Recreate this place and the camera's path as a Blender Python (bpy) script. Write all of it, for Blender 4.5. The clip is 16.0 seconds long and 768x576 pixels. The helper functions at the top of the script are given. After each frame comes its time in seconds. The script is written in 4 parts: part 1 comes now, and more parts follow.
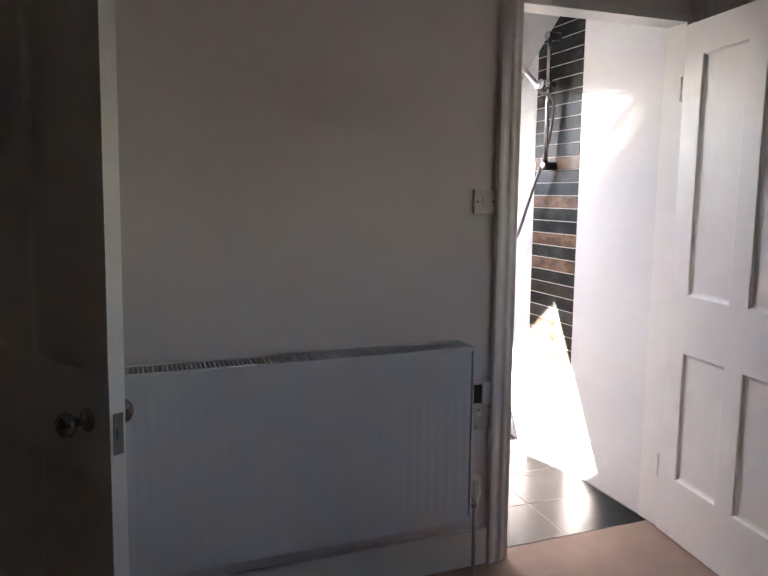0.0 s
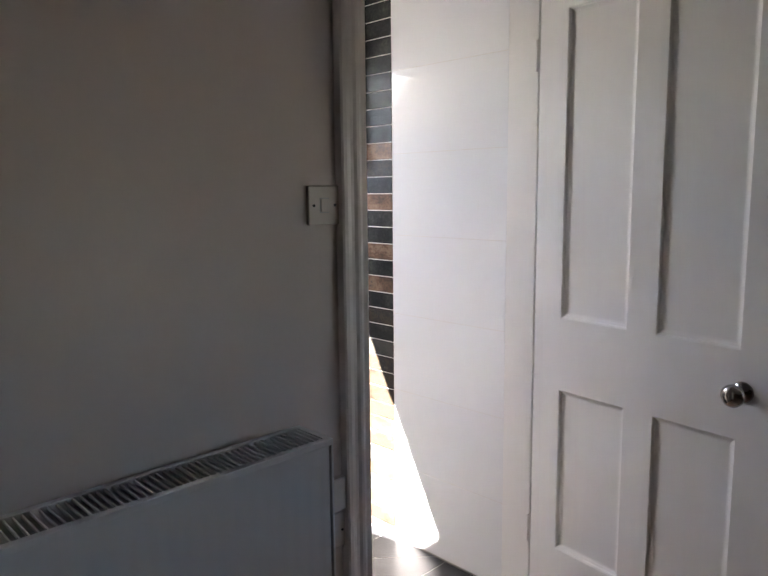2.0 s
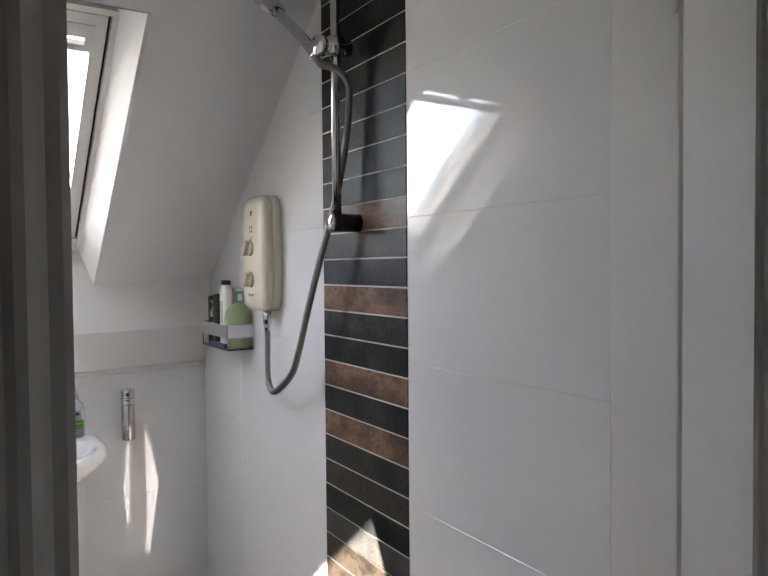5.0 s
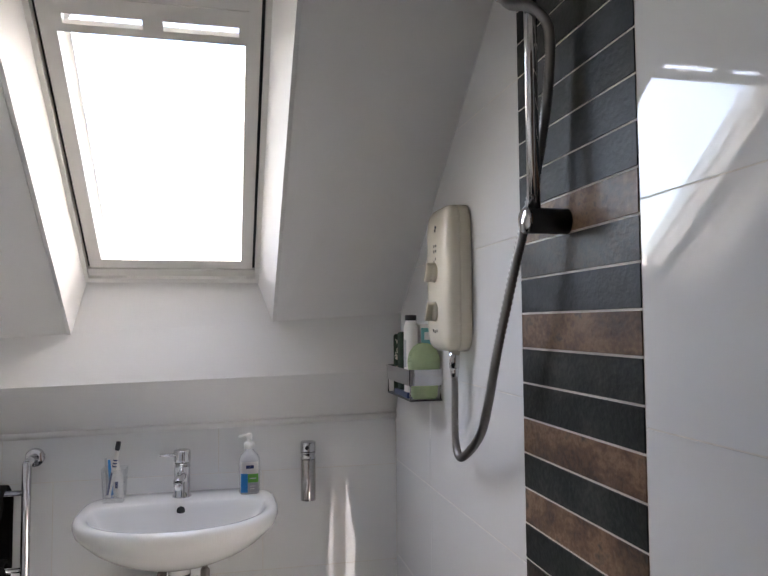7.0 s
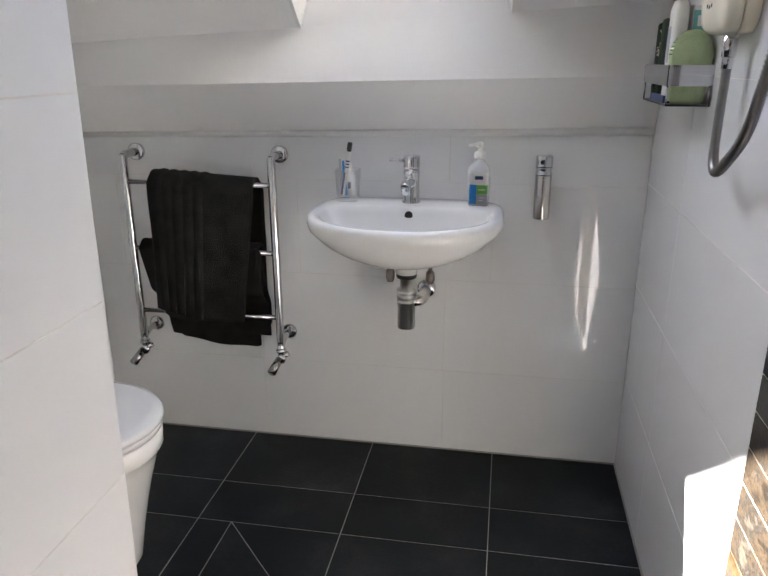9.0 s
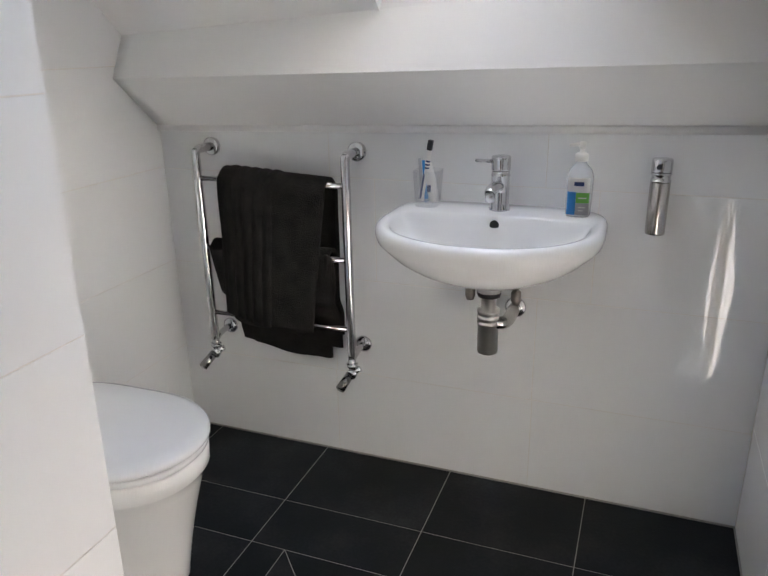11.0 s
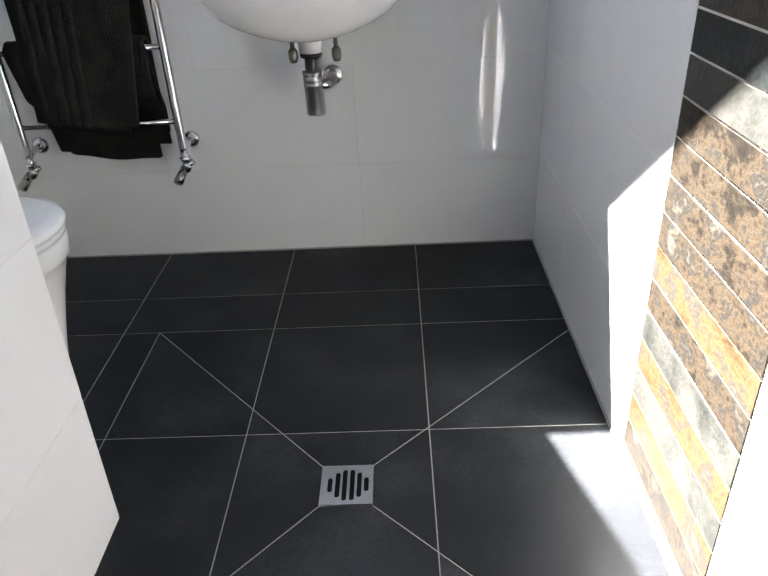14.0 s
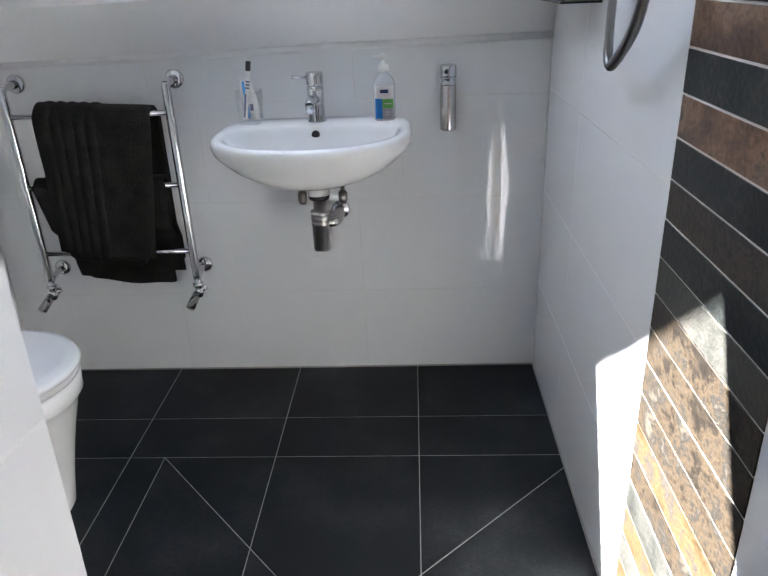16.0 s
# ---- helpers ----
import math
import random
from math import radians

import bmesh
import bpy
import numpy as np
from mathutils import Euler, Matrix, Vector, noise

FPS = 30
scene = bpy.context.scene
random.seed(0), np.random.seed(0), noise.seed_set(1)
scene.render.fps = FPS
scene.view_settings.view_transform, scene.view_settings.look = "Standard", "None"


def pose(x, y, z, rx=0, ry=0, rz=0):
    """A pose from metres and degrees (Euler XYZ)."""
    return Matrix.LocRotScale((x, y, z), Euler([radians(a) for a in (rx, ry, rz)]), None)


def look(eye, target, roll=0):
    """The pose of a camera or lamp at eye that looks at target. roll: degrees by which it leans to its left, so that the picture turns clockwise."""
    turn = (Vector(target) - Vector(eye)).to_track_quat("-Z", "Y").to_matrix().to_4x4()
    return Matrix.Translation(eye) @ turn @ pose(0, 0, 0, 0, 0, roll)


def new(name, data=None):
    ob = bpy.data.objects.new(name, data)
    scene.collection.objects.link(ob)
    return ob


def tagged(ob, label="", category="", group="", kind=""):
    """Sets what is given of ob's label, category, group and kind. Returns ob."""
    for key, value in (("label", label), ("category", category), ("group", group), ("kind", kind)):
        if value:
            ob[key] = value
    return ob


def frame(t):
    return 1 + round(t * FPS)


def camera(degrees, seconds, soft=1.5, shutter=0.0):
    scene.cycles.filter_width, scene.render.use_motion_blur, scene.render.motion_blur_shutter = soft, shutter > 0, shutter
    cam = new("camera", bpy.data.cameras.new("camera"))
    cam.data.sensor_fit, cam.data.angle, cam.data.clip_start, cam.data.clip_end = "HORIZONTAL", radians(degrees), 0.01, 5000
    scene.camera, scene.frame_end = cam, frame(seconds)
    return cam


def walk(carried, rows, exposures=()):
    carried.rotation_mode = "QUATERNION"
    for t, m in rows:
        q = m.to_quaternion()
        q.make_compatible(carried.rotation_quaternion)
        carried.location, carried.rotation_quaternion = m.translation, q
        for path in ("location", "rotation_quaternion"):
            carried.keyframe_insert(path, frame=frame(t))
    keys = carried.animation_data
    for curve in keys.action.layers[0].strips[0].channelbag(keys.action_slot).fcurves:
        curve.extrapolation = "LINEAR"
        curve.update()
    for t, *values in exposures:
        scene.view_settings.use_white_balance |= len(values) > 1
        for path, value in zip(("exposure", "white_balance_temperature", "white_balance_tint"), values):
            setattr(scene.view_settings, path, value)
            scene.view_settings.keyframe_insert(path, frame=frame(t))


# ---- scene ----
cam = camera(58.5, 16.0)
PATH = [
    (0, (-2.003, -4.096, 1.362), (-1.305, -2.242, 1.086), 0.3),
    (0.5, (-2.002, -3.9, 1.345), (-1.221, -2.079, 1.066), -0.1),
    (1, (-1.978, -3.613, 1.335), (-1.08, -1.848, 1.053), -0.3),
    (1.5, (-1.952, -3.405, 1.339), (-0.837, -1.766, 1.074), -0.8),
    (2, (-1.81, -3.179, 1.364), (-0.431, -1.759, 1.082), -0.6),
    (2.5, (-1.665, -2.997, 1.359), (-0.14, -1.732, 1.09), -1.1),
    (3, (-1.51, -2.834, 1.375), (0.114, -1.7, 1.103), -1.2),
    (3.5, (-1.287, -2.761, 1.36), (0.3, -1.573, 1.098), -1.1),
    (3.8, (-1.136, -2.697, 1.375), (0.323, -1.353, 1.12), -1.2),
    (4, (-1.053, -2.665, 1.377), (0.318, -1.228, 1.14), -0.9),
    (6.3, (-0.624, -2.319, 1.416), (0.158, -0.482, 1.53), -0.8),
    (6.5, (-0.603, -2.278, 1.387), (0.123, -0.419, 1.517), -0.7),
    (6.8, (-0.565, -2.214, 1.355), (0.004, -0.301, 1.48), -0.3),
    (7, (-0.523, -2.159, 1.336), (-0.082, -0.211, 1.439), -0.5),
    (7.5, (-0.482, -2.108, 1.298), (-0.288, -0.118, 1.261), -0.2),
    (8, (-0.459, -2.072, 1.271), (-0.419, -0.097, 0.96), 0.1),
    (8.5, (-0.451, -2.049, 1.253), (-0.549, -0.118, 0.741), 0.3),
    (9, (-0.393, -1.999, 1.235), (-0.723, -0.132, 0.599), -0.2),
    (9.5, (-0.381, -1.94, 1.236), (-0.862, -0.118, 0.567), -0.3),
    (10, (-0.346, -1.85, 1.24), (-0.947, -0.072, 0.549), -0.4),
    (10.2, (-0.321, -1.792, 1.231), (-0.974, -0.033, 0.539), -0.4),
    (12.3, (-0.352, -1.723, 1.253), (-1.007, 0.084, 0.699), -1.7),
    (12.5, (-0.394, -1.768, 1.228), (-0.952, 0.083, 0.715), -1.4),
    (13, (-0.454, -1.887, 1.163), (-0.772, 0.001, 0.585), -2.2),
    (13.5, (-0.467, -1.95, 1.104), (-0.612, -0.109, 0.335), -2.4),
    (14, (-0.433, -2.034, 1.012), (-0.488, -0.302, 0.013), -3.0),
    (14.5, (-0.419, -2.036, 1.015), (-0.449, -0.43, -0.177), -2.6),
    (15, (-0.423, -2.044, 1.055), (-0.506, -0.457, -0.159), -1.9),
    (15.5, (-0.402, -2.027, 1.131), (-0.528, -0.342, 0.061), -2.0),
    (16, (-0.383, -2.007, 1.208), (-0.48, -0.19, 0.378), -2.4),
]
EXPOSURE = [(0, 6.45, 7000, 22), (1, 6.4, 7000, 21), (2.0, 6.05, 6900, 19), (2.5, 6.05, 6850, 18), (3.5, 5.9, 6850, 18), (4.2, 5.35, 6850, 17), (6.3, 4.7, 6750, 17), (7, 4.65, 6750, 17), (8, 4.75, 6700, 16), (9, 4.95, 6700, 15), (10.2, 4.9, 6700, 14), (12.5, 5.25, 6650, 14), (13, 5.1, 6650, 14), (13.5, 4.9, 6450, 13), (14.5, 5.1, 6250, 12), (15, 4.95, 6200, 12), (16, 5.0, 6100, 12)]
walk(cam, [(t, look(eye, target, roll)) for t, eye, target, roll in PATH], EXPOSURE)

# ---- light ----
world = bpy.data.worlds.new("sky")
scene.world = world
world.use_nodes = True
wn = world.node_tree.nodes
sky = wn.new("ShaderNodeTexSky")
sky.sky_type = "NISHITA"
sky.sun_disc = False
sky.dust_density = 0.5
SUN = Vector((0.444, -0.50, -1.0)).normalized()
sky.sun_elevation = math.asin(-SUN.z)
sky.sun_rotation = math.atan2(-SUN.x, -SUN.y)
world.node_tree.links.new(sky.outputs[0], wn["Background"].inputs[0])
wn["Background"].inputs[1].default_value = 0.05

sun = new("sun", bpy.data.lights.new("sun", "SUN"))
sun.data.energy, sun.data.angle, sun.data.color = 5.0, radians(0.6), (1.0, 0.97, 0.93)
sun.matrix_world = look((-2, 3, 5), Vector((-2, 3, 5)) + SUN)


def area_lamp(name, eye, target, w, h, power, color):
    lamp = new(name, bpy.data.lights.new(name, "AREA"))
    lamp.data.shape, lamp.data.size, lamp.data.size_y = "RECTANGLE", w, h
    lamp.data.energy, lamp.data.color = power, color
    lamp.matrix_world = look(eye, target)
    return lamp


# roof slope: up-slope direction and outward normal, from the crease
CREASE = Vector((0, -0.08, 1.334))
UP = Vector((0, -0.781, 0.625))
OUT = Vector((0, 0.625, 0.781))


def roof(x, s, n):
    return Vector((x, 0, 0)) + CREASE + UP * s + OUT * n


area_lamp("skylight_daylight", roof(-0.672, 0.52, 0.2), roof(-0.672, 0.52, 0), 0.50, 0.92, 0.27, (0.92, 0.96, 1.0))
area_lamp("bedroom_daylight", (0.86, -4.2, 1.43), (0.0, -4.15, 1.1), 0.36, 0.5, 0.004, (0.90, 0.94, 1.0))


# ---- materials ----
def material(name, color, rough=0.5, metal=0.0, vary=0.08, scale=6.0, fine=90.0, bump=0.05, spec=0.5, coat=0.0, tones=None, stretch=None, piece=0.0, rough_vary=0.1, grain=0.25, detail=5):
    """Two scales of noise on colour and roughness, with a fine bump."""
    m = bpy.data.materials.new(name)
    m.use_nodes = True
    nt = m.node_tree
    b = nt.nodes["Principled BSDF"]
    tc = nt.nodes.new("ShaderNodeTexCoord")
    src = tc.outputs["Object"]
    if stretch:
        mp = nt.nodes.new("ShaderNodeMapping")
        mp.inputs["Scale"].default_value = stretch
        nt.links.new(src, mp.inputs[0])
        src = mp.outputs[0]
    if piece:
        info = nt.nodes.new("ShaderNodeObjectInfo")
        mul = nt.nodes.new("ShaderNodeMath")
        mul.operation = "MULTIPLY"
        mul.inputs[1].default_value = 37.0
        nt.links.new(info.outputs["Random"], mul.inputs[0])
        add = nt.nodes.new("ShaderNodeVectorMath")
        nt.links.new(src, add.inputs[0])
        nt.links.new(mul.outputs[0], add.inputs[1])
        src = add.outputs[0]
    n1, n2 = nt.nodes.new("ShaderNodeTexNoise"), nt.nodes.new("ShaderNodeTexNoise")
    n1.inputs["Scale"].default_value, n2.inputs["Scale"].default_value = scale, fine
    n1.inputs["Detail"].default_value, n2.inputs["Detail"].default_value = detail, 3
    n1.inputs["Roughness"].default_value = 0.5 if detail < 6 else 0.58
    nt.links.new(src, n1.inputs["Vector"])
    nt.links.new(src, n2.inputs["Vector"])
    ramp = nt.nodes.new("ShaderNodeValToRGB")
    c = Vector(color)
    stops = tones or [(0.25, c * (1 - vary)), (0.75, c * (1 + vary))]
    while len(ramp.color_ramp.elements) < len(stops):
        ramp.color_ramp.elements.new(0.5)
    for e, (p, col) in zip(ramp.color_ramp.elements, stops):
        e.position, e.color = p, (*[min(1, v) for v in col], 1)
    mixv = nt.nodes.new("ShaderNodeMath")
    mixv.operation = "MULTIPLY_ADD"
    mixv.inputs[1].default_value = grain
    nt.links.new(n2.outputs[0], mixv.inputs[0])
    sub = nt.nodes.new("ShaderNodeMath")
    sub.operation = "SUBTRACT"
    sub.inputs[1].default_value = grain * 0.5 - 0.07
    nt.links.new(n1.outputs[0], sub.inputs[0])
    nt.links.new(sub.outputs[0], mixv.inputs[2])
    nt.links.new(mixv.outputs[0], ramp.inputs[0])
    nt.links.new(ramp.outputs[0], b.inputs["Base Color"])
    rr = nt.nodes.new("ShaderNodeMapRange")
    rr.inputs["To Min"].default_value = max(0.01, rough * (1 - rough_vary))
    rr.inputs["To Max"].default_value = min(1, rough * (1 + rough_vary))
    nt.links.new(n1.outputs[0], rr.inputs[0])
    nt.links.new(rr.outputs[0], b.inputs["Roughness"])
    b.inputs["Metallic"].default_value = metal
    b.inputs["Specular IOR Level"].default_value = spec
    b.inputs["Coat Weight"].default_value = coat
    b.inputs["Coat Roughness"].default_value = 0.04
    if bump:
        bp = nt.nodes.new("ShaderNodeBump")
        bp.inputs["Strength"].default_value, bp.inputs["Distance"].default_value = bump, 0.003
        nt.links.new(n2.outputs[0], bp.inputs["Height"])
        nt.links.new(bp.outputs[0], b.inputs["Normal"])
    return m


def clear(name, color, rough=0.02, ior=1.45, weight=1.0):
    m = bpy.data.materials.new(name)
    m.use_nodes = True
    b = m.node_tree.nodes["Principled BSDF"]
    b.inputs["Base Color"].default_value = (*color, 1)
    b.inputs["Roughness"].default_value = rough
    b.inputs["IOR"].default_value = ior
    b.inputs["Transmission Weight"].default_value = weight
    return m


WALL = material("wall_paint", (0.74, 0.665, 0.635), 0.75, vary=0.03, scale=2.5, fine=160, bump=0.12)
CEIL = material("ceiling_paint", (0.8, 0.79, 0.77), 0.6, vary=0.02, scale=3, fine=140, bump=0.06)
# the white gloss below, darkened and warmed: bedroom-side shade put into the colour
GLOSS_SHADED = material("shaded_gloss_paint", (0.69, 0.635, 0.61), 0.42, vary=0.03, scale=5, fine=60, bump=0.06, stretch=(1, 1, 0.25), rough_vary=0.04)
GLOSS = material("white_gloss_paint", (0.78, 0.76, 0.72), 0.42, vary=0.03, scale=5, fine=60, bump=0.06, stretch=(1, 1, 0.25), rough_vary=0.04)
TILE = material("white_glazed_tile", (0.8, 0.8, 0.79), 0.03, vary=0.015, scale=2, fine=9, bump=0.012, piece=1, rough_vary=0.3, spec=0.85)
GROUT = material("pale_grout", (0.7, 0.66, 0.6), 0.85, vary=0.1, scale=12, fine=200, bump=0.2)
SLATE = material("dark_floor_tile", (0.03, 0.032, 0.035), 0.34, vary=0.3, scale=4, fine=120, bump=0.10, piece=1, spec=0.11,
                 tones=[(0.3, (0.010, 0.011, 0.012)), (0.55, (0.014, 0.0152, 0.0165)), (0.70, (0.024, 0.0255, 0.027)), (0.80, (0.036, 0.038, 0.040))])
FLOOR_GROUT = material("grey_floor_grout", (0.30, 0.285, 0.265), 0.85, vary=0.15, scale=10, fine=200, bump=0.2)
CARPET = material("beige_carpet", (0.34, 0.24, 0.185), 0.95, vary=0.12, scale=8, fine=400, bump=0.6)
CHROME = material("chrome", (0.62, 0.62, 0.63), 0.08, metal=1.0, vary=0.02, scale=20, fine=60, bump=0.0)
GRATE = material("worn_steel", (0.25, 0.243, 0.235), 0.38, metal=1.0, vary=0.10, scale=30, fine=200, bump=0.04)
STEEL = material("brushed_steel", (0.58, 0.56, 0.535), 0.29, metal=1.0, vary=0.06, scale=30, fine=200, bump=0.03, stretch=(1, 1, 0.1))
DARKMETAL = material("tarnished_brass", (0.20, 0.18, 0.16), 0.42, metal=1.0, vary=0.2, scale=40, fine=200, bump=0.05)
# invented dark colour for unseen walls, to lower and warm the bounced light
TAUPE = material("bounce_cut_taupe", (0.30, 0.22, 0.17), 0.8, vary=0.04, scale=2.5, fine=160, bump=0.1)
POLISHED = material("polished_steel", (0.52, 0.50, 0.475), 0.22, metal=1.0, vary=0.06, scale=30, fine=160, bump=0.02, stretch=(1, 1, 0.1))
NICKEL = material("dark_nickel", (0.34, 0.32, 0.31), 0.1, metal=1.0, vary=0.05, scale=20, fine=60, bump=0.0)
CERAMIC = material("white_ceramic", (0.82, 0.81, 0.79), 0.05, vary=0.01, scale=4, fine=20, bump=0.0, coat=0.3)
SEATPL = material("white_seat_plastic", (0.8, 0.8, 0.79), 0.12, vary=0.01, scale=4, fine=30, bump=0.0)
CREAM = material("cream_plastic", (0.78, 0.72, 0.58), 0.22, vary=0.03, scale=9, fine=150, bump=0.02)
# darker and browner than white_plastic, close to the wall's tone
SWITCHPL = material("greyed_switch_plastic", (0.56, 0.50, 0.46), 0.4, vary=0.03, scale=9, fine=120, bump=0.02)
WHITEPL = material("white_plastic", (0.78, 0.76, 0.72), 0.35, vary=0.02, scale=9, fine=120, bump=0.02)
# matte black that stands in for the darkness of a deep drain
DRAIN_SHADE = material("drain_shade_black", (0.006, 0.006, 0.006), 0.85, vary=0.2, scale=20, fine=120, bump=0.03, spec=0.1)
BLACKPL = material("black_plastic", (0.012, 0.012, 0.013), 0.3, vary=0.2, scale=20, fine=120, bump=0.03)
HOSE = material("metal_shower_hose", (0.30, 0.29, 0.28), 0.34, metal=1.0, vary=0.1, scale=60, fine=200, bump=0.0)
TOWEL = material("charcoal_towel", (0.0145, 0.013, 0.0118), 0.95, vary=0.4, scale=24, fine=260, bump=1.0, spec=0.15, grain=0.5)
ENAMEL = material("white_radiator_enamel", (0.72, 0.73, 0.74), 0.35, vary=0.02, scale=4, fine=120, bump=0.02)
SPONGE = material("pale_green_sponge", (0.42, 0.52, 0.3), 0.9, vary=0.1, scale=30, fine=260, bump=0.5)
SCRUB = material("dark_green_scrubber", (0.03, 0.05, 0.03), 0.95, vary=0.4, scale=60, fine=300, bump=1.0)
TEAL = material("teal_print", (0.15, 0.42, 0.42), 0.35, vary=0.05, scale=10, fine=100, bump=0.0)
BLUE = material("blue_print", (0.02, 0.25, 0.62), 0.35, vary=0.05, scale=10, fine=100, bump=0.0)
NAVY = material("navy_plastic", (0.02, 0.04, 0.14), 0.35, vary=0.05, scale=10, fine=100, bump=0.0)
GREEN = material("green_print", (0.16, 0.5, 0.08), 0.35, vary=0.05, scale=10, fine=100, bump=0.0)
GREYPR = material("grey_print", (0.42, 0.42, 0.43), 0.5, vary=0.05, scale=10, fine=100, bump=0.0)
SILICONE = material("white_silicone", (0.75, 0.74, 0.72), 0.35, vary=0.03, scale=20, fine=100, bump=0.05)
OUTROOF = material("roof_underlay", (0.12, 0.11, 0.1), 0.9, vary=0.2, scale=8, fine=90, bump=0.3)



def thin_clear(name, tint, body=0.0, body_color=(0.8, 0.85, 0.9)):
    """Thin clear wall: see-through, with a gloss that grows at the edges."""
    m = bpy.data.materials.new(name)
    m.use_nodes = True
    nt = m.node_tree
    b = nt.nodes["Principled BSDF"]
    b.inputs["Base Color"].default_value = (*body_color, 1)
    b.inputs["Roughness"].default_value = 0.15
    tr, gl = nt.nodes.new("ShaderNodeBsdfTransparent"), nt.nodes.new("ShaderNodeBsdfGlossy")
    tr.inputs[0].default_value = (*tint, 1)
    gl.inputs["Roughness"].default_value = 0.04
    lw = nt.nodes.new("ShaderNodeLayerWeight")
    lw.inputs[0].default_value = 0.25
    fr = nt.nodes.new("ShaderNodeMath")
    fr.operation = "MULTIPLY_ADD"
    fr.inputs[1].default_value, fr.inputs[2].default_value = 0.5, 0.03
    nt.links.new(lw.outputs["Facing"], fr.inputs[0])
    m1, m2 = nt.nodes.new("ShaderNodeMixShader"), nt.nodes.new("ShaderNodeMixShader")
    m1.inputs[0].default_value = body
    nt.links.new(tr.outputs[0], m1.inputs[1])
    nt.links.new(b.outputs[0], m1.inputs[2])
    nt.links.new(fr.outputs[0], m2.inputs[0])
    nt.links.new(m1.outputs[0], m2.inputs[1])
    nt.links.new(gl.outputs[0], m2.inputs[2])
    nt.links.new(m2.outputs[0], nt.nodes["Material Output"].inputs[0])
    return m


PANE = thin_clear("window_glass", (0.97, 0.98, 0.98))
GLASS = thin_clear("tumbler_glass", (0.98, 0.985, 0.99))
CLEARPL = thin_clear("clear_plastic", (0.93, 0.95, 0.96), 0.7, (0.88, 0.89, 0.89))


def stone(name, tones, rough=0.42, spec=0.32):
    return material(name, (0.1, 0.1, 0.1), rough, vary=0.3, scale=14, fine=120, bump=0.3, piece=1, tones=tones, stretch=(0.8, 1, 0.8), spec=spec, rough_vary=0.35, grain=0.32, detail=6)


STONE = {
    "k": stone("black_slate", [(0.3, (0.007, 0.008, 0.0077)), (0.5, (0.014, 0.016, 0.015)), (0.62, (0.026, 0.028, 0.025)), (0.76, (0.055, 0.055, 0.048))], spec=0.2),
    "b": stone("blue_slate", [(0.3, (0.012, 0.016, 0.019)), (0.5, (0.025, 0.029, 0.033)), (0.74, (0.055, 0.062, 0.066))], spec=0.2),
    "n": stone("brown_slate", [(0.34, (0.010, 0.008, 0.007)), (0.48, (0.020, 0.016, 0.012)), (0.57, (0.052, 0.038, 0.024)), (0.64, (0.022, 0.020, 0.017)), (0.78, (0.090, 0.074, 0.054))]),
    "r": stone("rust_slate", [(0.34, (0.032, 0.021, 0.015)), (0.46, (0.088, 0.050, 0.031)), (0.57, (0.155, 0.084, 0.048)), (0.67, (0.25, 0.155, 0.095)), (0.78, (0.09, 0.068, 0.052))]),
    "o": stone("ochre_slate", [(0.28, (0.019, 0.013, 0.008)), (0.42, (0.050, 0.032, 0.016)), (0.55, (0.084, 0.057, 0.027)), (0.66, (0.042, 0.037, 0.031)), (0.78, (0.090, 0.076, 0.058))]),
    "g": stone("grey_slate", [(0.25, (0.017, 0.017, 0.016)), (0.5, (0.042, 0.042, 0.036)), (0.7, (0.070, 0.066, 0.056)), (0.82, (0.077, 0.052, 0.032))]),
}


# ---- building helpers ----
def mesh_object(name, bm, mat, smooth=False):
    me = bpy.data.meshes.new(name)
    bmesh.ops.recalc_face_normals(bm, faces=bm.faces)
    bm.to_mesh(me)
    bm.free()
    me.materials.append(mat)
    if smooth:
        for p in me.polygons:
            p.use_smooth = True
    return new(name, me)


def thing(name, at, label, category, group=""):
    ob = new(name)
    ob.empty_display_size = 0.05
    ob.matrix_basis = Matrix.Translation(at)
    return tagged(ob, label, category, group)


def part(name, bm, mat, parent, label="", smooth=False):
    """One mesh, given in world coordinates, under a thing or a part."""
    ob = mesh_object(name, bm, mat, smooth)
    ob.parent = parent
    if parent.type == "EMPTY":
        ob.matrix_parent_inverse = parent.matrix_basis.inverted()
    return tagged(ob, label)


def structure(name, bm, mat, label, smooth=False):
    return tagged(mesh_object(name, bm, mat, smooth), label, kind="structure")


def box(bm, x0, x1, y0, y1, z0, z1, bevel=0.0, m=None):
    r = bmesh.ops.create_cube(bm, size=1)
    vs = r["verts"]
    mat = Matrix.Translation(((x0 + x1) / 2, (y0 + y1) / 2, (z0 + z1) / 2)) @ Matrix.Diagonal((abs(x1 - x0), abs(y1 - y0), abs(z1 - z0), 1))
    bmesh.ops.transform(bm, matrix=(m @ mat) if m else mat, verts=vs)
    if bevel:
        es = list({e for v in vs for e in v.link_edges})
        bmesh.ops.bevel(bm, geom=es, offset=bevel, segments=2, affect="EDGES", profile=0.6)
    return bm


def boxes(*dims, bevel=0.0):
    bm = bmesh.new()
    for d in dims:
        box(bm, *d, bevel=bevel)
    return bm


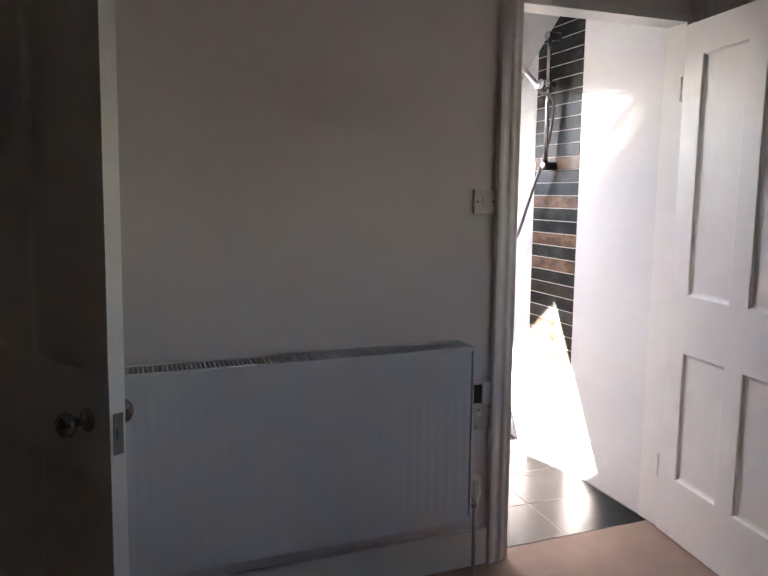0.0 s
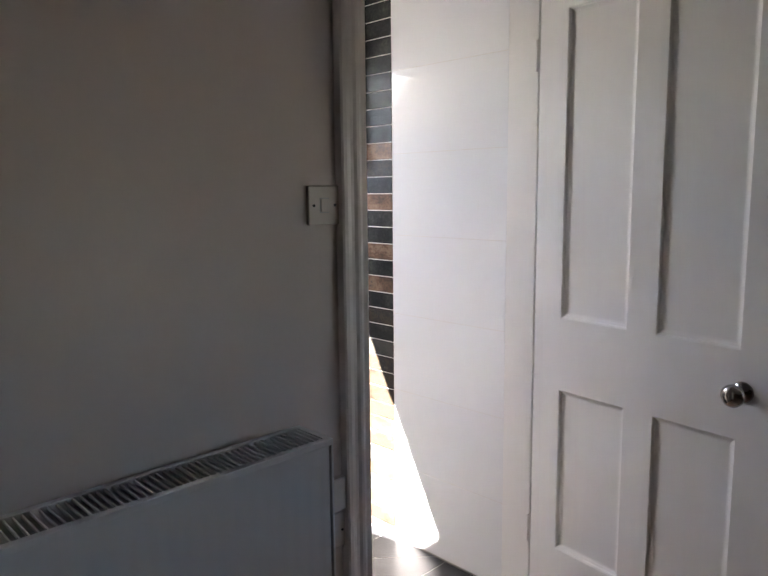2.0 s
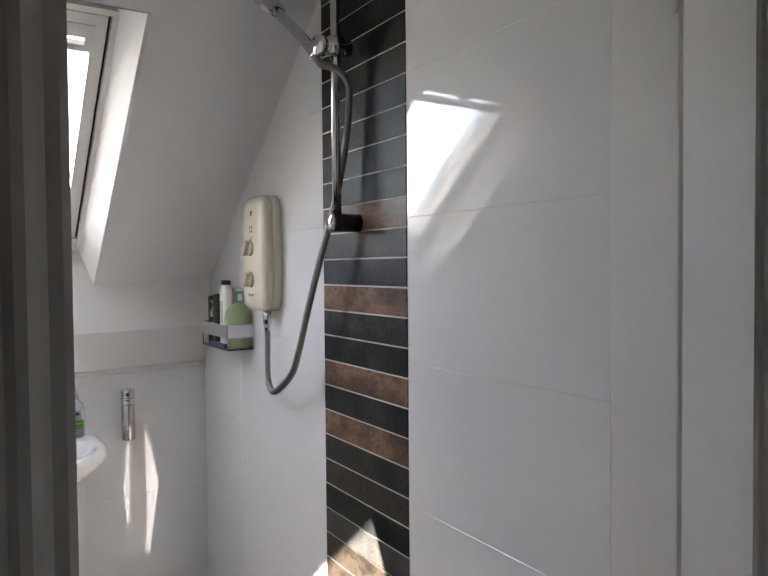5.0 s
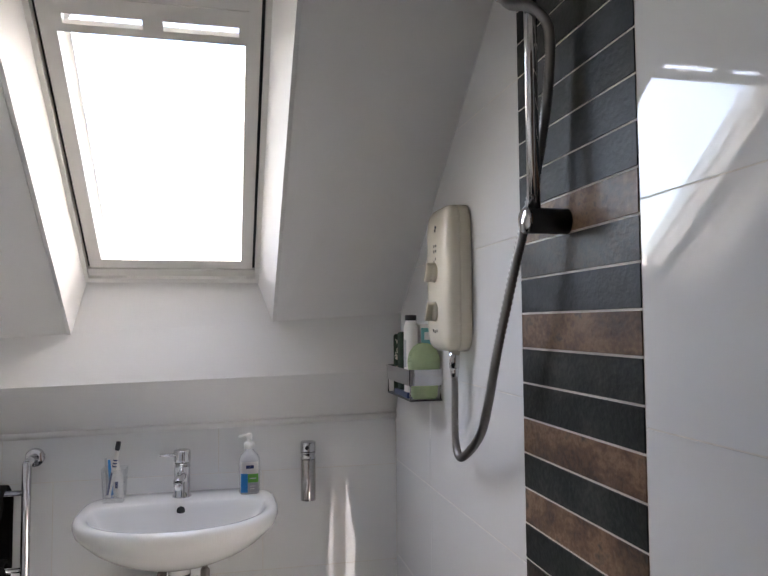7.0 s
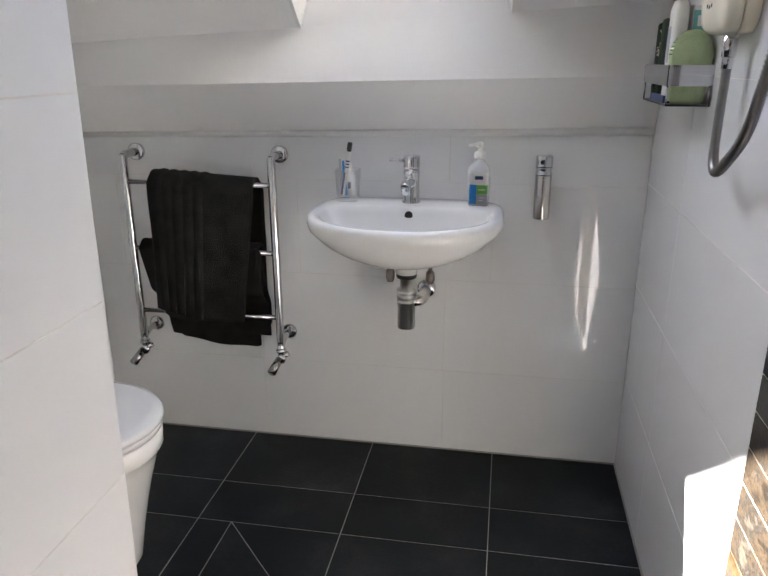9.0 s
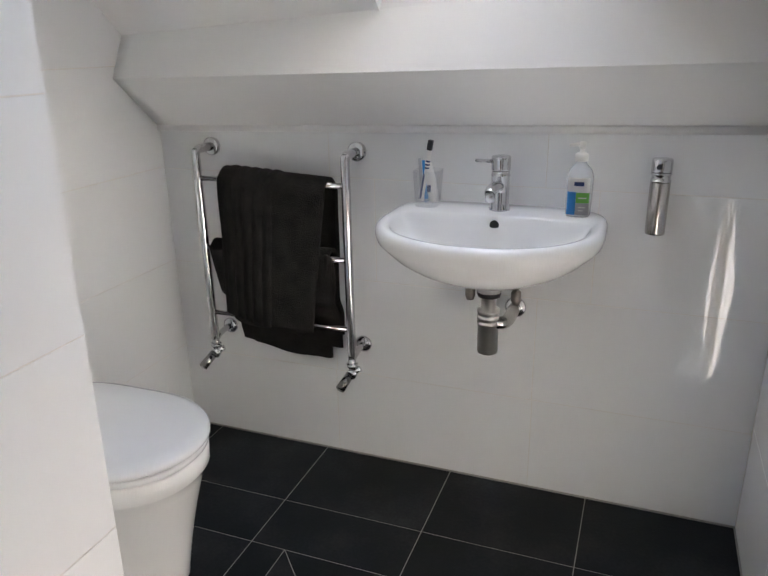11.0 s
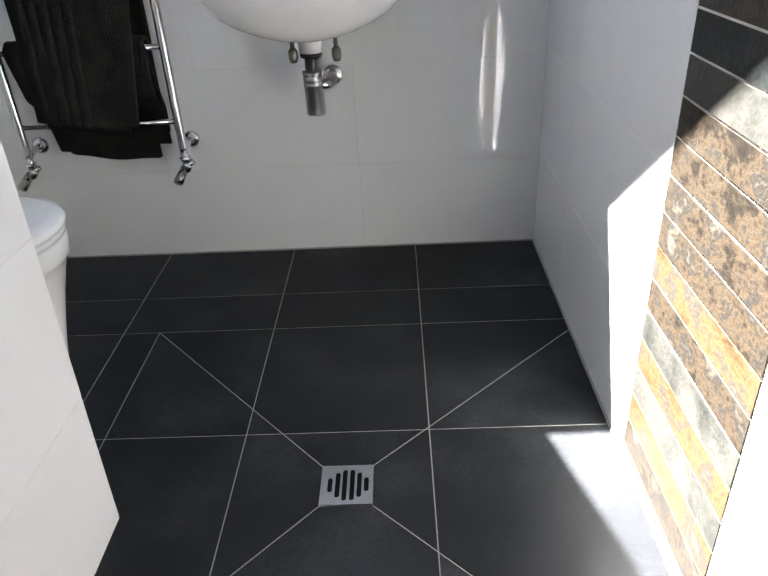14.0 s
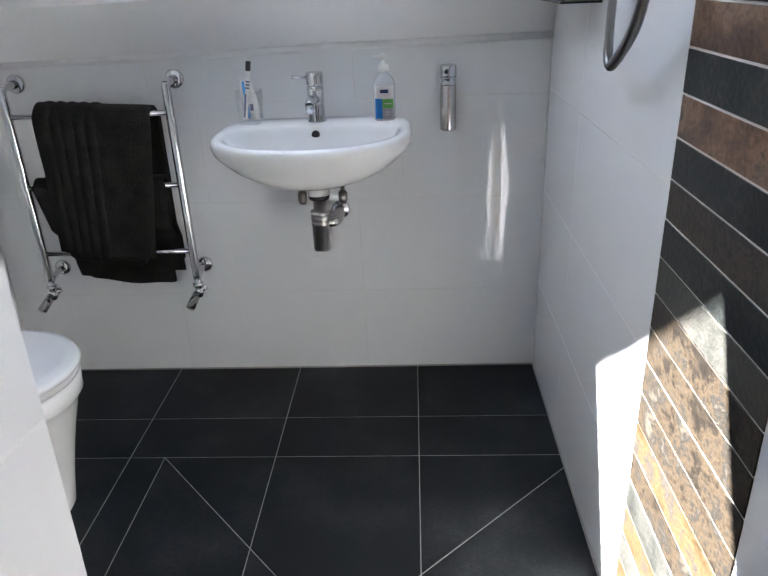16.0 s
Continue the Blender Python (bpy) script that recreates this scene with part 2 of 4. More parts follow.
def rod(bm, a, b, r, r2=None, seg=20):
    a, b = Vector(a), Vector(b)
    d = b - a
    m = Matrix.Translation((a + b) / 2) @ d.to_track_quat("Z", "Y").to_matrix().to_4x4()
    bmesh.ops.create_cone(bm, cap_ends=True, segments=seg, radius1=r, radius2=r if r2 is None else r2, depth=d.length, matrix=m)
    return bm


def rods(*ls, seg=20):
    bm = bmesh.new()
    for l in ls:
        rod(bm, *l, seg=seg)
    return bm


def lathe(profile, m=Matrix(), seg=32):
    """A turned body: profile of (radius, height), closed at both ends."""
    bm = bmesh.new()
    rings = []
    for r, z in profile:
        if r < 1e-5:
            rings.append([bm.verts.new(m @ Vector((0, 0, z)))])
        else:
            rings.append([bm.verts.new(m @ Vector((r * math.cos(a), r * math.sin(a), z))) for a in [2 * math.pi * i / seg for i in range(seg)]])
    skin(bm, rings)
    return bm


def skin(bm, rings, caps=True):
    for p, q in zip(rings, rings[1:]):
        n = max(len(p), len(q))
        for i in range(n):
            j = (i + 1) % n
            if len(p) == 1:
                bm.faces.new((p[0], q[j], q[i]))
            elif len(q) == 1:
                bm.faces.new((p[i], p[j], q[0]))
            else:
                bm.faces.new((p[i], p[j], q[j], q[i]))
    if caps:
        for ring in (rings[0], rings[-1]):
            if len(ring) > 2:
                bm.faces.new(ring)


def smooth_line(points, steps=8):
    pts = [Vector(p) for p in points]
    out = []
    for i in range(len(pts) - 1):
        p0, p1, p2, p3 = pts[max(i - 1, 0)], pts[i], pts[i + 1], pts[min(i + 2, len(pts) - 1)]
        for k in range(steps):
            t = k / steps
            out.append(0.5 * ((2 * p1) + (p2 - p0) * t + (2 * p0 - 5 * p1 + 4 * p2 - p3) * t * t + (3 * p1 - p0 - 3 * p2 + p3) * t ** 3))
    return out + [pts[-1]]


def tube(points, r, seg=12, ridge=0.0, bm=None):
    """A round tube along a line; with ridge, a ribbed one."""
    bm = bm or bmesh.new()
    rings = []
    side = None
    for i, p in enumerate(points):
        d = (points[min(i + 1, len(points) - 1)] - points[max(i - 1, 0)]).normalized()
        ref = side if side is not None else (Vector((1, 0, 0)) if abs(d.x) < 0.8 else Vector((0, 1, 0)))
        side = (ref - d * ref.dot(d)).normalized()
        up = d.cross(side)
        rad = r + (ridge if i % 2 else 0)
        rings.append([bm.verts.new(p + (side * math.cos(a) + up * math.sin(a)) * rad) for a in [2 * math.pi * k / seg for k in range(seg)]])
    skin(bm, rings)
    return bm


def prism(polygon, axis, lo, hi):
    """A flat outline pushed along an axis; outline in the other two axes, in order."""
    bm = bmesh.new()

    def at(p, v):
        return {"x": (v, *p), "y": (p[0], v, p[1]), "z": (*p, v)}[axis]
    rings = [[bm.verts.new(at(p, v)) for p in polygon] for v in (lo, hi)]
    skin(bm, rings)
    return bm


def clip(poly, a, b, c):
    """The part of a convex outline where a*x + b*y <= c."""
    out = []
    for i, p in enumerate(poly):
        q = poly[(i + 1) % len(poly)]
        dp, dq = a * p[0] + b * p[1] - c, a * q[0] + b * q[1] - c
        if dp <= 0:
            out.append(p)
        if (dp < 0 < dq) or (dq < 0 < dp):
            t = dp / (dp - dq)
            out.append((p[0] + (q[0] - p[0]) * t, p[1] + (q[1] - p[1]) * t))
    return out


def shrink(poly, d):
    area = sum(p[0] * q[1] - q[0] * p[1] for p, q in zip(poly, poly[1:] + poly[:1]))
    s = 1 if area > 0 else -1
    out = list(poly)
    for p, q in zip(poly, poly[1:] + poly[:1]):
        e = Vector((q[0] - p[0], q[1] - p[1]))
        if e.length < 1e-6:
            continue
        n = Vector((e.y, -e.x)).normalized() * s
        out = clip(out, n.x, n.y, n.x * p[0] + n.y * p[1] - d)
    return out


piece_meshes = {}


def piece(name, poly, thick, chamfer, m, mat, parent):
    """A flat tile with chamfered edges; alike ones share a mesh."""
    x0, y0 = min(p[0] for p in poly), min(p[1] for p in poly)
    key = (name, mat.name, tuple((round(p[0] - x0, 4), round(p[1] - y0, 4)) for p in poly), thick)
    if key not in piece_meshes:
        local = [(p[0] - x0, p[1] - y0) for p in poly]
        top = shrink(local, chamfer)
        bm = bmesh.new()
        lo = [bm.verts.new((*p, 0)) for p in local]
        mid = [bm.verts.new((*p, thick - chamfer)) for p in local]
        rings = [lo, mid]
        if len(top) == len(local):
            rings.append([bm.verts.new((*p, thick)) for p in top])
        skin(bm, rings, caps=False)
        bm.faces.new(rings[-1])
        bmesh.ops.recalc_face_normals(bm, faces=bm.faces)
        if rings[-1][0].link_faces and bm.faces[:][-1].normal.z < 0:
            bmesh.ops.reverse_faces(bm, faces=bm.faces)
        me = bpy.data.meshes.new(name)
        bm.to_mesh(me)
        bm.free()
        me.materials.append(mat)
        piece_meshes[key] = me
    ob = new(name, piece_meshes[key])
    ob.parent = parent
    ob.matrix_basis = m @ Matrix.Translation((x0, y0, 0))
    return ob


def ccw(poly):
    area = sum(p[0] * q[1] - q[0] * p[1] for p, q in zip(poly, poly[1:] + poly[:1]))
    return poly if area > 0 else poly[::-1]


def rect(x0, x1, y0, y1):
    return [(min(x0, x1), min(y0, y1)), (max(x0, x1), min(y0, y1)), (max(x0, x1), max(y0, y1)), (min(x0, x1), max(y0, y1))]


# ---- the shower room: large structure ----
T = 0.008  # tile thickness
wall_sink = structure("wall_sink", boxes((-1.86, 0.15, 0.0008, 0.15, -0.1, 1.02)), GROUT, "knee wall behind the basin, pale grout under white tiles")
wall_shower = structure("wall_shower", boxes((0.0008, 0.15, -1.88, 0.15, -0.1, 2.6)), GROUT, "shower wall, pale grout under white tiles")
wall_west = structure("wall_west", boxes((-1.86, -1.7108, -1.88, 0.15, -0.1, 2.6)), GROUT, "end wall of the shower room beside the toilet")
NIB_LEAN = 0.018  # metres out of plumb for each metre of height
bm = boxes((-1.711, -0.9908, -1.88, -1.1208, -0.05, 2.4))
for v in bm.verts:
    v.co.x += NIB_LEAN * v.co.z
wall_nib = structure("wall_nib", bm, GROUT, "boxed-out wall beside the shower room door")
floor_shower = structure("floor_shower_room", boxes((-1.86, 0.1, -1.93, 0.1, -0.1, -0.0009)), FLOOR_GROUT, "wet room floor, grey grout under dark tiles")

# boxed-in purlin above the basin: overhanging lower face, upper face leaning back
bm = bmesh.new()
BOX_W = [(0.0, 1.010), (-0.17, 1.160), (-0.112, 1.272), (0.15, 1.38), (0.15, 1.0)]
BOX_E = [(0.0, 1.044), (-0.070, 1.190), (-0.086, 1.368), (0.15, 1.40), (0.15, 1.0)]
rings = []
for i in range(41):
    f = i / 40
    rings.append([bm.verts.new((-1.712 + 1.716 * f, a[0] + (b[0] - a[0]) * f, a[1] + (b[1] - a[1]) * f)) for a, b in zip(BOX_W, BOX_E)])
skin(bm, rings)
for e in bm.edges:
    e.smooth = abs(e.verts[0].co.x - e.verts[1].co.x) < 1e-5
for f in bm.faces:
    f.smooth = len(f.verts) == 5 or len(f.verts) == 4
ceiling_box = structure("ceiling_purlin_box", bm, CEIL, "white painted boxed purlin under the sloping ceiling")
trim = structure("trim_ceiling_edge", rods(((-1.71, -0.003, 1.010), (0, -0.003, 1.044), 0.0105)), SILICONE, "white bead where the tiled wall meets the ceiling", True)

OPEN_L, OPEN_R, OPEN_TOP = -0.962, -0.386, 1.04
bm = bmesh.new()


def slab(bm, x0, x1, s0, s1, n0, n1):
    rings = [[bm.verts.new(roof(x, s, n)) for x, s in ((x0, s0), (x1, s0), (x1, s1), (x0, s1))] for n in (n0, n1)]
    skin(bm, rings)


def crease(x):
    """The line where the sloping ceiling meets the purlin box: it rises a little to the shower wall."""
    f = (x + 1.712) / 1.716
    return Vector((x, -0.112 + 0.026 * f, 1.272 + 0.096 * f))


for x0, x1 in ((-1.712, OPEN_L), (OPEN_R, 0.004)):
    foot = [crease(x0) - UP * 0.03, crease(x1) - UP * 0.03, roof(x1, 1.70, 0), roof(x0, 1.70, 0)]
    skin(bm, [[bm.verts.new(p) for p in foot], [bm.verts.new(p + OUT * 0.03) for p in foot]])
slab(bm, OPEN_L, OPEN_R, OPEN_TOP, 1.70, 0.0, 0.03)
structure("ceiling_slope", bm, CEIL, "white painted sloping ceiling round the roof window")
structure("ceiling_shower_room", boxes((-1.80, 0.1, -1.95, -1.30, 2.37, 2.45)), CEIL, "flat white ceiling over the shower room")

# window lining: splayed from the ceiling to the window frame
FL, FR, FB, FT, FN = -0.92, -0.434, 0.10, 0.98, 0.078


def quad_board(a, b, c, d, thick):
    a, b, c, d = [Vector(v) for v in (a, b, c, d)]
    n = (b - a).cross(d - a).normalized() * thick
    bm = bmesh.new()
    skin(bm, [[bm.verts.new(v) for v in (a, b, c, d)], [bm.verts.new(v + n) for v in (a, b, c, d)]])
    return bm


window = tagged(new("window_roof"), "white framed centre-pivot roof window in the sloping ceiling", kind="structure")
part("reveal", quad_board(crease(OPEN_R), roof(OPEN_R, OPEN_TOP, 0), roof(FR, FT, FN + 0.02), roof(FR, FB, FN + 0.02), 0.012), CEIL, window)
part("reveal", quad_board(roof(OPEN_L, OPEN_TOP, 0), crease(OPEN_L), roof(FL, FB, FN + 0.02), roof(FL, FT, FN + 0.02), 0.012), CEIL, window)
part("reveal", quad_board(crease(OPEN_L), crease(OPEN_R), roof(FR, FB, FN + 0.02), roof(FL, FB, FN + 0.02), -0.012), CEIL, window)
part("reveal", quad_board(roof(OPEN_R, OPEN_TOP, 0), roof(OPEN_L, OPEN_TOP, 0), roof(FL, FT, FN + 0.02), roof(FR, FT, FN + 0.02), -0.012), CEIL, window)


def ring_frame(x0, x1, s0, s1, w, n0, n1, bevel=0.003):
    bm = bmesh.new()
    for a, b, c, d in ((x0, x0 + w, s0, s1), (x1 - w, x1, s0, s1), (x0 + w, x1 - w, s0, s0 + w), (x0 + w, x1 - w, s1 - w, s1)):
        slab(bm, a, b, c, d, n0, n1)
    return bm


bm = ring_frame(FL, FR, FB, FT, 0.016, FN, 0.15)
slab(bm, FL + 0.016, FR - 0.016, FB + 0.016, FB + 0.043, 0.090, 0.15)
part("window_frame", bm, GLOSS, window)
part("gasket", ring_frame(FL + 0.0165, FR - 0.0165, FB + 0.0435, FT - 0.017, 0.0075, 0.100, 0.14), BLACKPL, window, "black rubber seal")
part("sash", ring_frame(FL + 0.024, FR - 0.024, FB + 0.051, FT - 0.025, 0.032, 0.088, 0.14), GLOSS, window)
pane = bmesh.new()
slab(pane, FL + 0.05, FR - 0.05, FB + 0.076, FT - 0.05, 0.118, 0.124)
glass = part("pane", pane, PANE, window)
glass.visible_shadow = False
# ventilation bar with two slots at the top of the sash
bm = bmesh.new()
vx0, vx1, vs = FL + 0.05, FR - 0.05, 0.85
slab(bm, vx0, vx1, vs, vs + 0.018, 0.085, 0.105)
slab(bm, vx0, vx1, vs + 0.04, vs + 0.076, 0.085, 0.105)
for a, b in ((vx0, vx0 + 0.02), ((vx0 + vx1) / 2 - 0.02, (vx0 + vx1) / 2 + 0.02), (vx1 - 0.02, vx1)):
    slab(bm, a, b, vs + 0.018, vs + 0.04, 0.085, 0.105)
part("vent_bar", bm, WHITEPL, window, "white slotted opening bar")

bm = bmesh.new()
slab(bm, FL, FR, 0.846, 1.03, 0.165, 0.18)
part("hood", bm, STEEL, window, "grey metal outer hood")
bm = bmesh.new()
slab(bm, FL, FL + 0.070, FB, 0.845, 0.141, 0.185)
part("outer_casing", bm, STEEL, window, "grey metal outer casing")

# roof above, closed all round the window
bm = bmesh.new()
slab(bm, -2.2, FL - 0.001, -1.0, 3.2, 0.095, 0.14)
slab(bm, FR + 0.001, 0.5, -1.0, 3.2, 0.095, 0.14)
slab(bm, FL - 0.001, FR + 0.001, -1.0, FB - 0.001, 0.095, 0.14)
slab(bm, FL - 0.001, FR + 0.001, FT + 0.001, 3.2, 0.095, 0.14)
structure("roof", bm, OUTROOF, "dark roof slope over the shower room")

# ---- the wall between bedroom and shower room, with the doorway ----
DL, DR, DH = -0.722, 0.0, 2.0
YB, YS = -1.985, -1.88
bm = boxes((-2.445, DL - 0.03, YB, YS, -0.1, 2.5), (DR + 0.032, 0.9, YB, YS, -0.1, 2.5), (DL - 0.03, DR + 0.032, YB, YS, DH + 0.03, 2.5),
           (-4.2, -3.21, YB, YS, -0.1, 2.5), (-3.21, -2.445, YB, YS, 2.02, 2.5))
wall_radiator = structure("wall_radiator", bm, WALL, "off-white painted bedroom wall behind the radiator")

door_frame = tagged(new("door_frame"), "white gloss painted frame of the shower room doorway", kind="structure")
# left jamb and architraves take the shaded copy of the gloss
part("jamb", boxes((DL - 0.03, DL, YB - 0.001, YS + 0.001, 0, DH), bevel=0.002), GLOSS_SHADED, door_frame)
part("jamb", boxes((DR, DR + 0.03, YB - 0.001, YS + 0.001, 0, DH), bevel=0.002), GLOSS, door_frame)
part("head", boxes((DL - 0.03, DR + 0.03, YB - 0.001, YS + 0.001, DH, DH + 0.03), bevel=0.002), GLOSS, door_frame)
part("stop", boxes((DL, DL + 0.012, YB + 0.045, YB + 0.075, 0, DH), bevel=0.002), GLOSS, door_frame)
part("strike_plate", boxes((DL - 0.002, DL + 0.002, YB + 0.006, YB + 0.028, 0.83, 0.90), bevel=0.0008), DARKMETAL, door_frame, "dark metal strike plate")

# architrave: stepped moulding, outer bead, cove, inner bead
PROFILE = [(0.0, 0.0), (0.0, 0.012), (0.006, 0.014), (0.016, 0.013), (0.022, 0.016), (0.030, 0.021), (0.038, 0.021), (0.045, 0.017), (0.055, 0.018), (0.063, 0.022), (0.072, 0.026), (0.082, 0.026), (0.086, 0.022), (0.086, 0.0)]


def architrave(x_inner, sign):
    return prism([(x_inner + sign * (p - 0.002), YB - 0.0005 - q) for p, q in PROFILE], "z", 0, DH + 0.085)


part("architrave", architrave(DL + 0.006, -1), GLOSS_SHADED, door_frame)
part("architrave", architrave(DR + 0.028, 1), GLOSS_SHADED, door_frame)
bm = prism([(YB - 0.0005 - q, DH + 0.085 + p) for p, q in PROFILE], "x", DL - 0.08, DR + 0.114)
part("architrave", bm, GLOSS_SHADED, door_frame)

# ---- the bedroom shell ----
structure("floor_bedroom", boxes((-4.2, 0.95, -6.6, -1.9305, -0.1, -0.002)), CARPET, "beige carpeted bedroom floor")
structure("ceiling_bedroom", boxes((-4.2, 0.9, -6.5, YS, 2.42, 2.52)), CEIL, "flat white bedroom ceiling")
structure("wall_bedroom_east", boxes((0.8, 0.95, -6.6, -4.5, -0.1, 2.6), (0.8, 0.95, -3.9, YB, -0.1, 2.6), (0.8, 0.95, -4.5, -3.9, -0.1, 1.1), (0.8, 0.95, -4.5, -3.9, 1.76, 2.6)), WALL, "off-white painted bedroom wall")
# west and south walls are never in view; their taupe only damps the bounce
structure("wall_bedroom_west", boxes((-4.3, -4.1, -6.6, YS, -0.1, 2.6)), TAUPE, "unseen bedroom wall, coloured dark taupe to cut bounced light")
structure("wall_hall", boxes((-4.2, -1.86, -0.95, -0.85, -0.1, 2.6), (-4.3, -4.2, YS, -0.85, -0.1, 2.6)), WALL, "plain wall beyond the bedroom door")
structure("ceiling_hall", boxes((-4.2, -1.86, YS, -0.9, 2.42, 2.5)), CEIL, "plain ceiling beyond the bedroom door")
structure("floor_hall", boxes((-4.2, -1.86, -1.93, -0.9, -0.1, -0.003)), CARPET, "beige carpet beyond the bedroom door")
structure("wall_bedroom_south", boxes((-4.2, 0.8, -6.5, -6.38, -0.1, 2.6)), TAUPE, "unseen bedroom wall, coloured dark taupe to cut bounced light")
win2 = tagged(new("window_bedroom"), "white framed bedroom window", kind="structure")
part("window_frame", boxes((0.83, 0.89, -4.5, -4.44, 1.1, 1.76), (0.83, 0.89, -3.96, -3.9, 1.1, 1.76), (0.83, 0.89, -4.44, -3.96, 1.1, 1.16), (0.83, 0.89, -4.44, -3.96, 1.70, 1.76)), GLOSS, win2)
p2 = part("pane", boxes((0.837, 0.843, -4.44, -3.96, 1.16, 1.70)), PANE, win2)
p2.visible_shadow = False
structure("baseboard", boxes((-2.445, DL - 0.082, YB - 0.018, YB - 0.001, 0, 0.14), bevel=0.003), GLOSS, "white gloss painted baseboard")
structure("ground", boxes((-400, 400, -400, 400, -3.2, -3.0)), material("grass_ground", (0.085, 0.08, 0.062), 0.95, vary=0.3, scale=0.6, fine=12, bump=0.3), "ground far below the roof")

# ---- doors ----
def panel_door(name, hinge, along, label):
    """A four-panel door: hinge line, direction from hinge to free edge, visible face first."""
    W, H, D = 0.732, 1.975, 0.036
    d = Vector((along[0], along[1], 0)).normalized()
    n = Vector((d.y, -d.x, 0))  # out of the visible face
    m = Matrix((( d.x, n.x, 0, hinge[0]), (d.y, n.y, 0, hinge[1]), (0, 0, 1, 0.008), (0, 0, 0, 1)))
    ob = tagged(new(name), label, kind="structure")
    ob.matrix_basis = Matrix.Translation((hinge[0], hinge[1], 0))
    xs = [0.005, 0.104, 0.328, 0.415, 0.636, W]
    zs = [0, 0.24, 0.752, 0.972, 1.86, H]
    bm = bmesh.new()
    for a, b, c, e in ((xs[0], xs[1], 0, H), (xs[4], W, 0, H), (xs[1], xs[4], 0, zs[1]), (xs[1], xs[4], zs[2], zs[3]), (xs[1], xs[4], zs[4], H), (xs[2], xs[3], zs[1], zs[2]), (xs[2], xs[3], zs[3], zs[4])):
        box(bm, a, b, -D, 0, c, e, m=m)
    part("leaf_frame", bm, GLOSS, ob)
    for x0, x1 in ((xs[1], xs[2]), (xs[3], xs[4])):
        for z0, z1 in ((zs[1], zs[2]), (zs[3], zs[4])):
            bm = bmesh.new()
            rings = []
            for inset, depth in ((0, -0.0005), (0.004, -0.003), (0.006, -0.008), (0.013, -0.0115), (0.018, -0.0125)):
                rings.append([bm.verts.new(m @ Vector((x, depth, z))) for x, z in ((x0 + inset, z0 + inset), (x1 - inset, z0 + inset), (x1 - inset, z1 - inset), (x0 + inset, z1 - inset))])
            skin(bm, rings, caps=False)
            bm.faces.new(rings[-1])
            back = [bm.verts.new(m @ Vector((x, -0.026, z))) for x, z in ((x0, z0), (x1, z0), (x1, z1), (x0, z1))]
            bm.faces.new(back)
            skin(bm, [rings[0], back], caps=False)
            part("panel", bm, GLOSS, ob)
    for side in (1, -1):
        base = m @ Vector((W - 0.085, 0 if side > 0 else -D, 0.872))
        turn = Matrix.Translation(base) @ (n * side).to_track_quat("Z", "Y").to_matrix().to_4x4()
        knob = part("knob", lathe([(0.0, 0.0), (0.026, 0.0), (0.026, 0.003), (0.022, 0.007), (0.010, 0.010), (0.0085, 0.022), (0.011, 0.03), (0.022, 0.036), (0.0275, 0.045), (0.027, 0.054), (0.021, 0.062), (0.010, 0.066), (0.0, 0.067)], turn), NICKEL, ob, "dark polished metal knob", True)
    bm = bmesh.new()
    box(bm, W - 0.0005, W + 0.0015, -0.030, -0.007, 0.81, 0.90, bevel=0.0004, m=m)
    part("latch_plate", bm, DARKMETAL, ob, "tarnished brass latch plate")
    bm = bmesh.new()
    box(bm, W + 0.001, W + 0.008, -0.025, -0.013, 0.845, 0.868, bevel=0.002, m=m)
    part("latch_bolt", bm, DARKMETAL, ob)
    for z in (0.22, 1.7):
        p = m @ Vector((-0.006, 0.002, z))
        part("hinge", rods((p, p + Vector((0, 0, 0.09)), 0.004)), GLOSS, ob, "painted butt hinge", True)
    return ob


panel_door("door_shower_room", (-0.016, -1.9985), (-0.132, -0.9912), "white gloss four-panel door standing open into the bedroom")
leaf = panel_door("door_bedroom", (-2.445, -1.990), (0.538, -0.843), "white gloss four-panel bedroom door standing open")
leaf.matrix_basis = leaf.matrix_basis @ Matrix.Translation((0, 0, 0.9)) @ pose(0, 0, 0, 0, 1.2, 0) @ Matrix.Translation((0, 0, -0.9))

# ---- bedroom things ----
def wall_plate(name, cx, cz, label, category):
    ob = thing(name, (cx, YB, cz), label, category)
    part("plate", boxes((cx - 0.043, cx + 0.043, YB - 0.010, YB - 0.0005, cz - 0.043, cz + 0.043), bevel=0.003), SWITCHPL, ob)
    return ob


switch = wall_plate("light_switch", -0.841, 1.3325, "white square single light switch on the bedroom wall", "light switch")
part("rocker", boxes((-0.852, -0.830, YB - 0.013, YB - 0.009, 1.318, 1.347), bevel=0.0015), SWITCHPL, switch)
part("rocker_gap", boxes((-0.854, -0.828, YB - 0.0105, YB - 0.0095, 1.316, 1.349)), GREYPR, switch)
for dx in (-0.03, 0.03):
    part("screw", rods(((-0.841 + dx, YB - 0.012, 1.3325), (-0.841 + dx, YB - 0.009, 1.3325), 0.0032), seg=12), BLACKPL, switch, "dark screw head")

heat = wall_plate("heating_control", -0.836, 0.652, "white wall control with a dark display window", "wall control")
part("display", boxes((-0.868, -0.838, YB - 0.0125, YB - 0.009, 0.618, 0.686), bevel=0.001), BLACKPL, heat, "dark display window")
part("cover", boxes((-0.836, -0.798, YB - 0.016, YB - 0.009, 0.613, 0.691), bevel=0.002), WHITEPL, heat)
spur = wall_plate("fused_spur", -0.836, 0.560, "white switched fuse outlet below the wall control", "outlet")
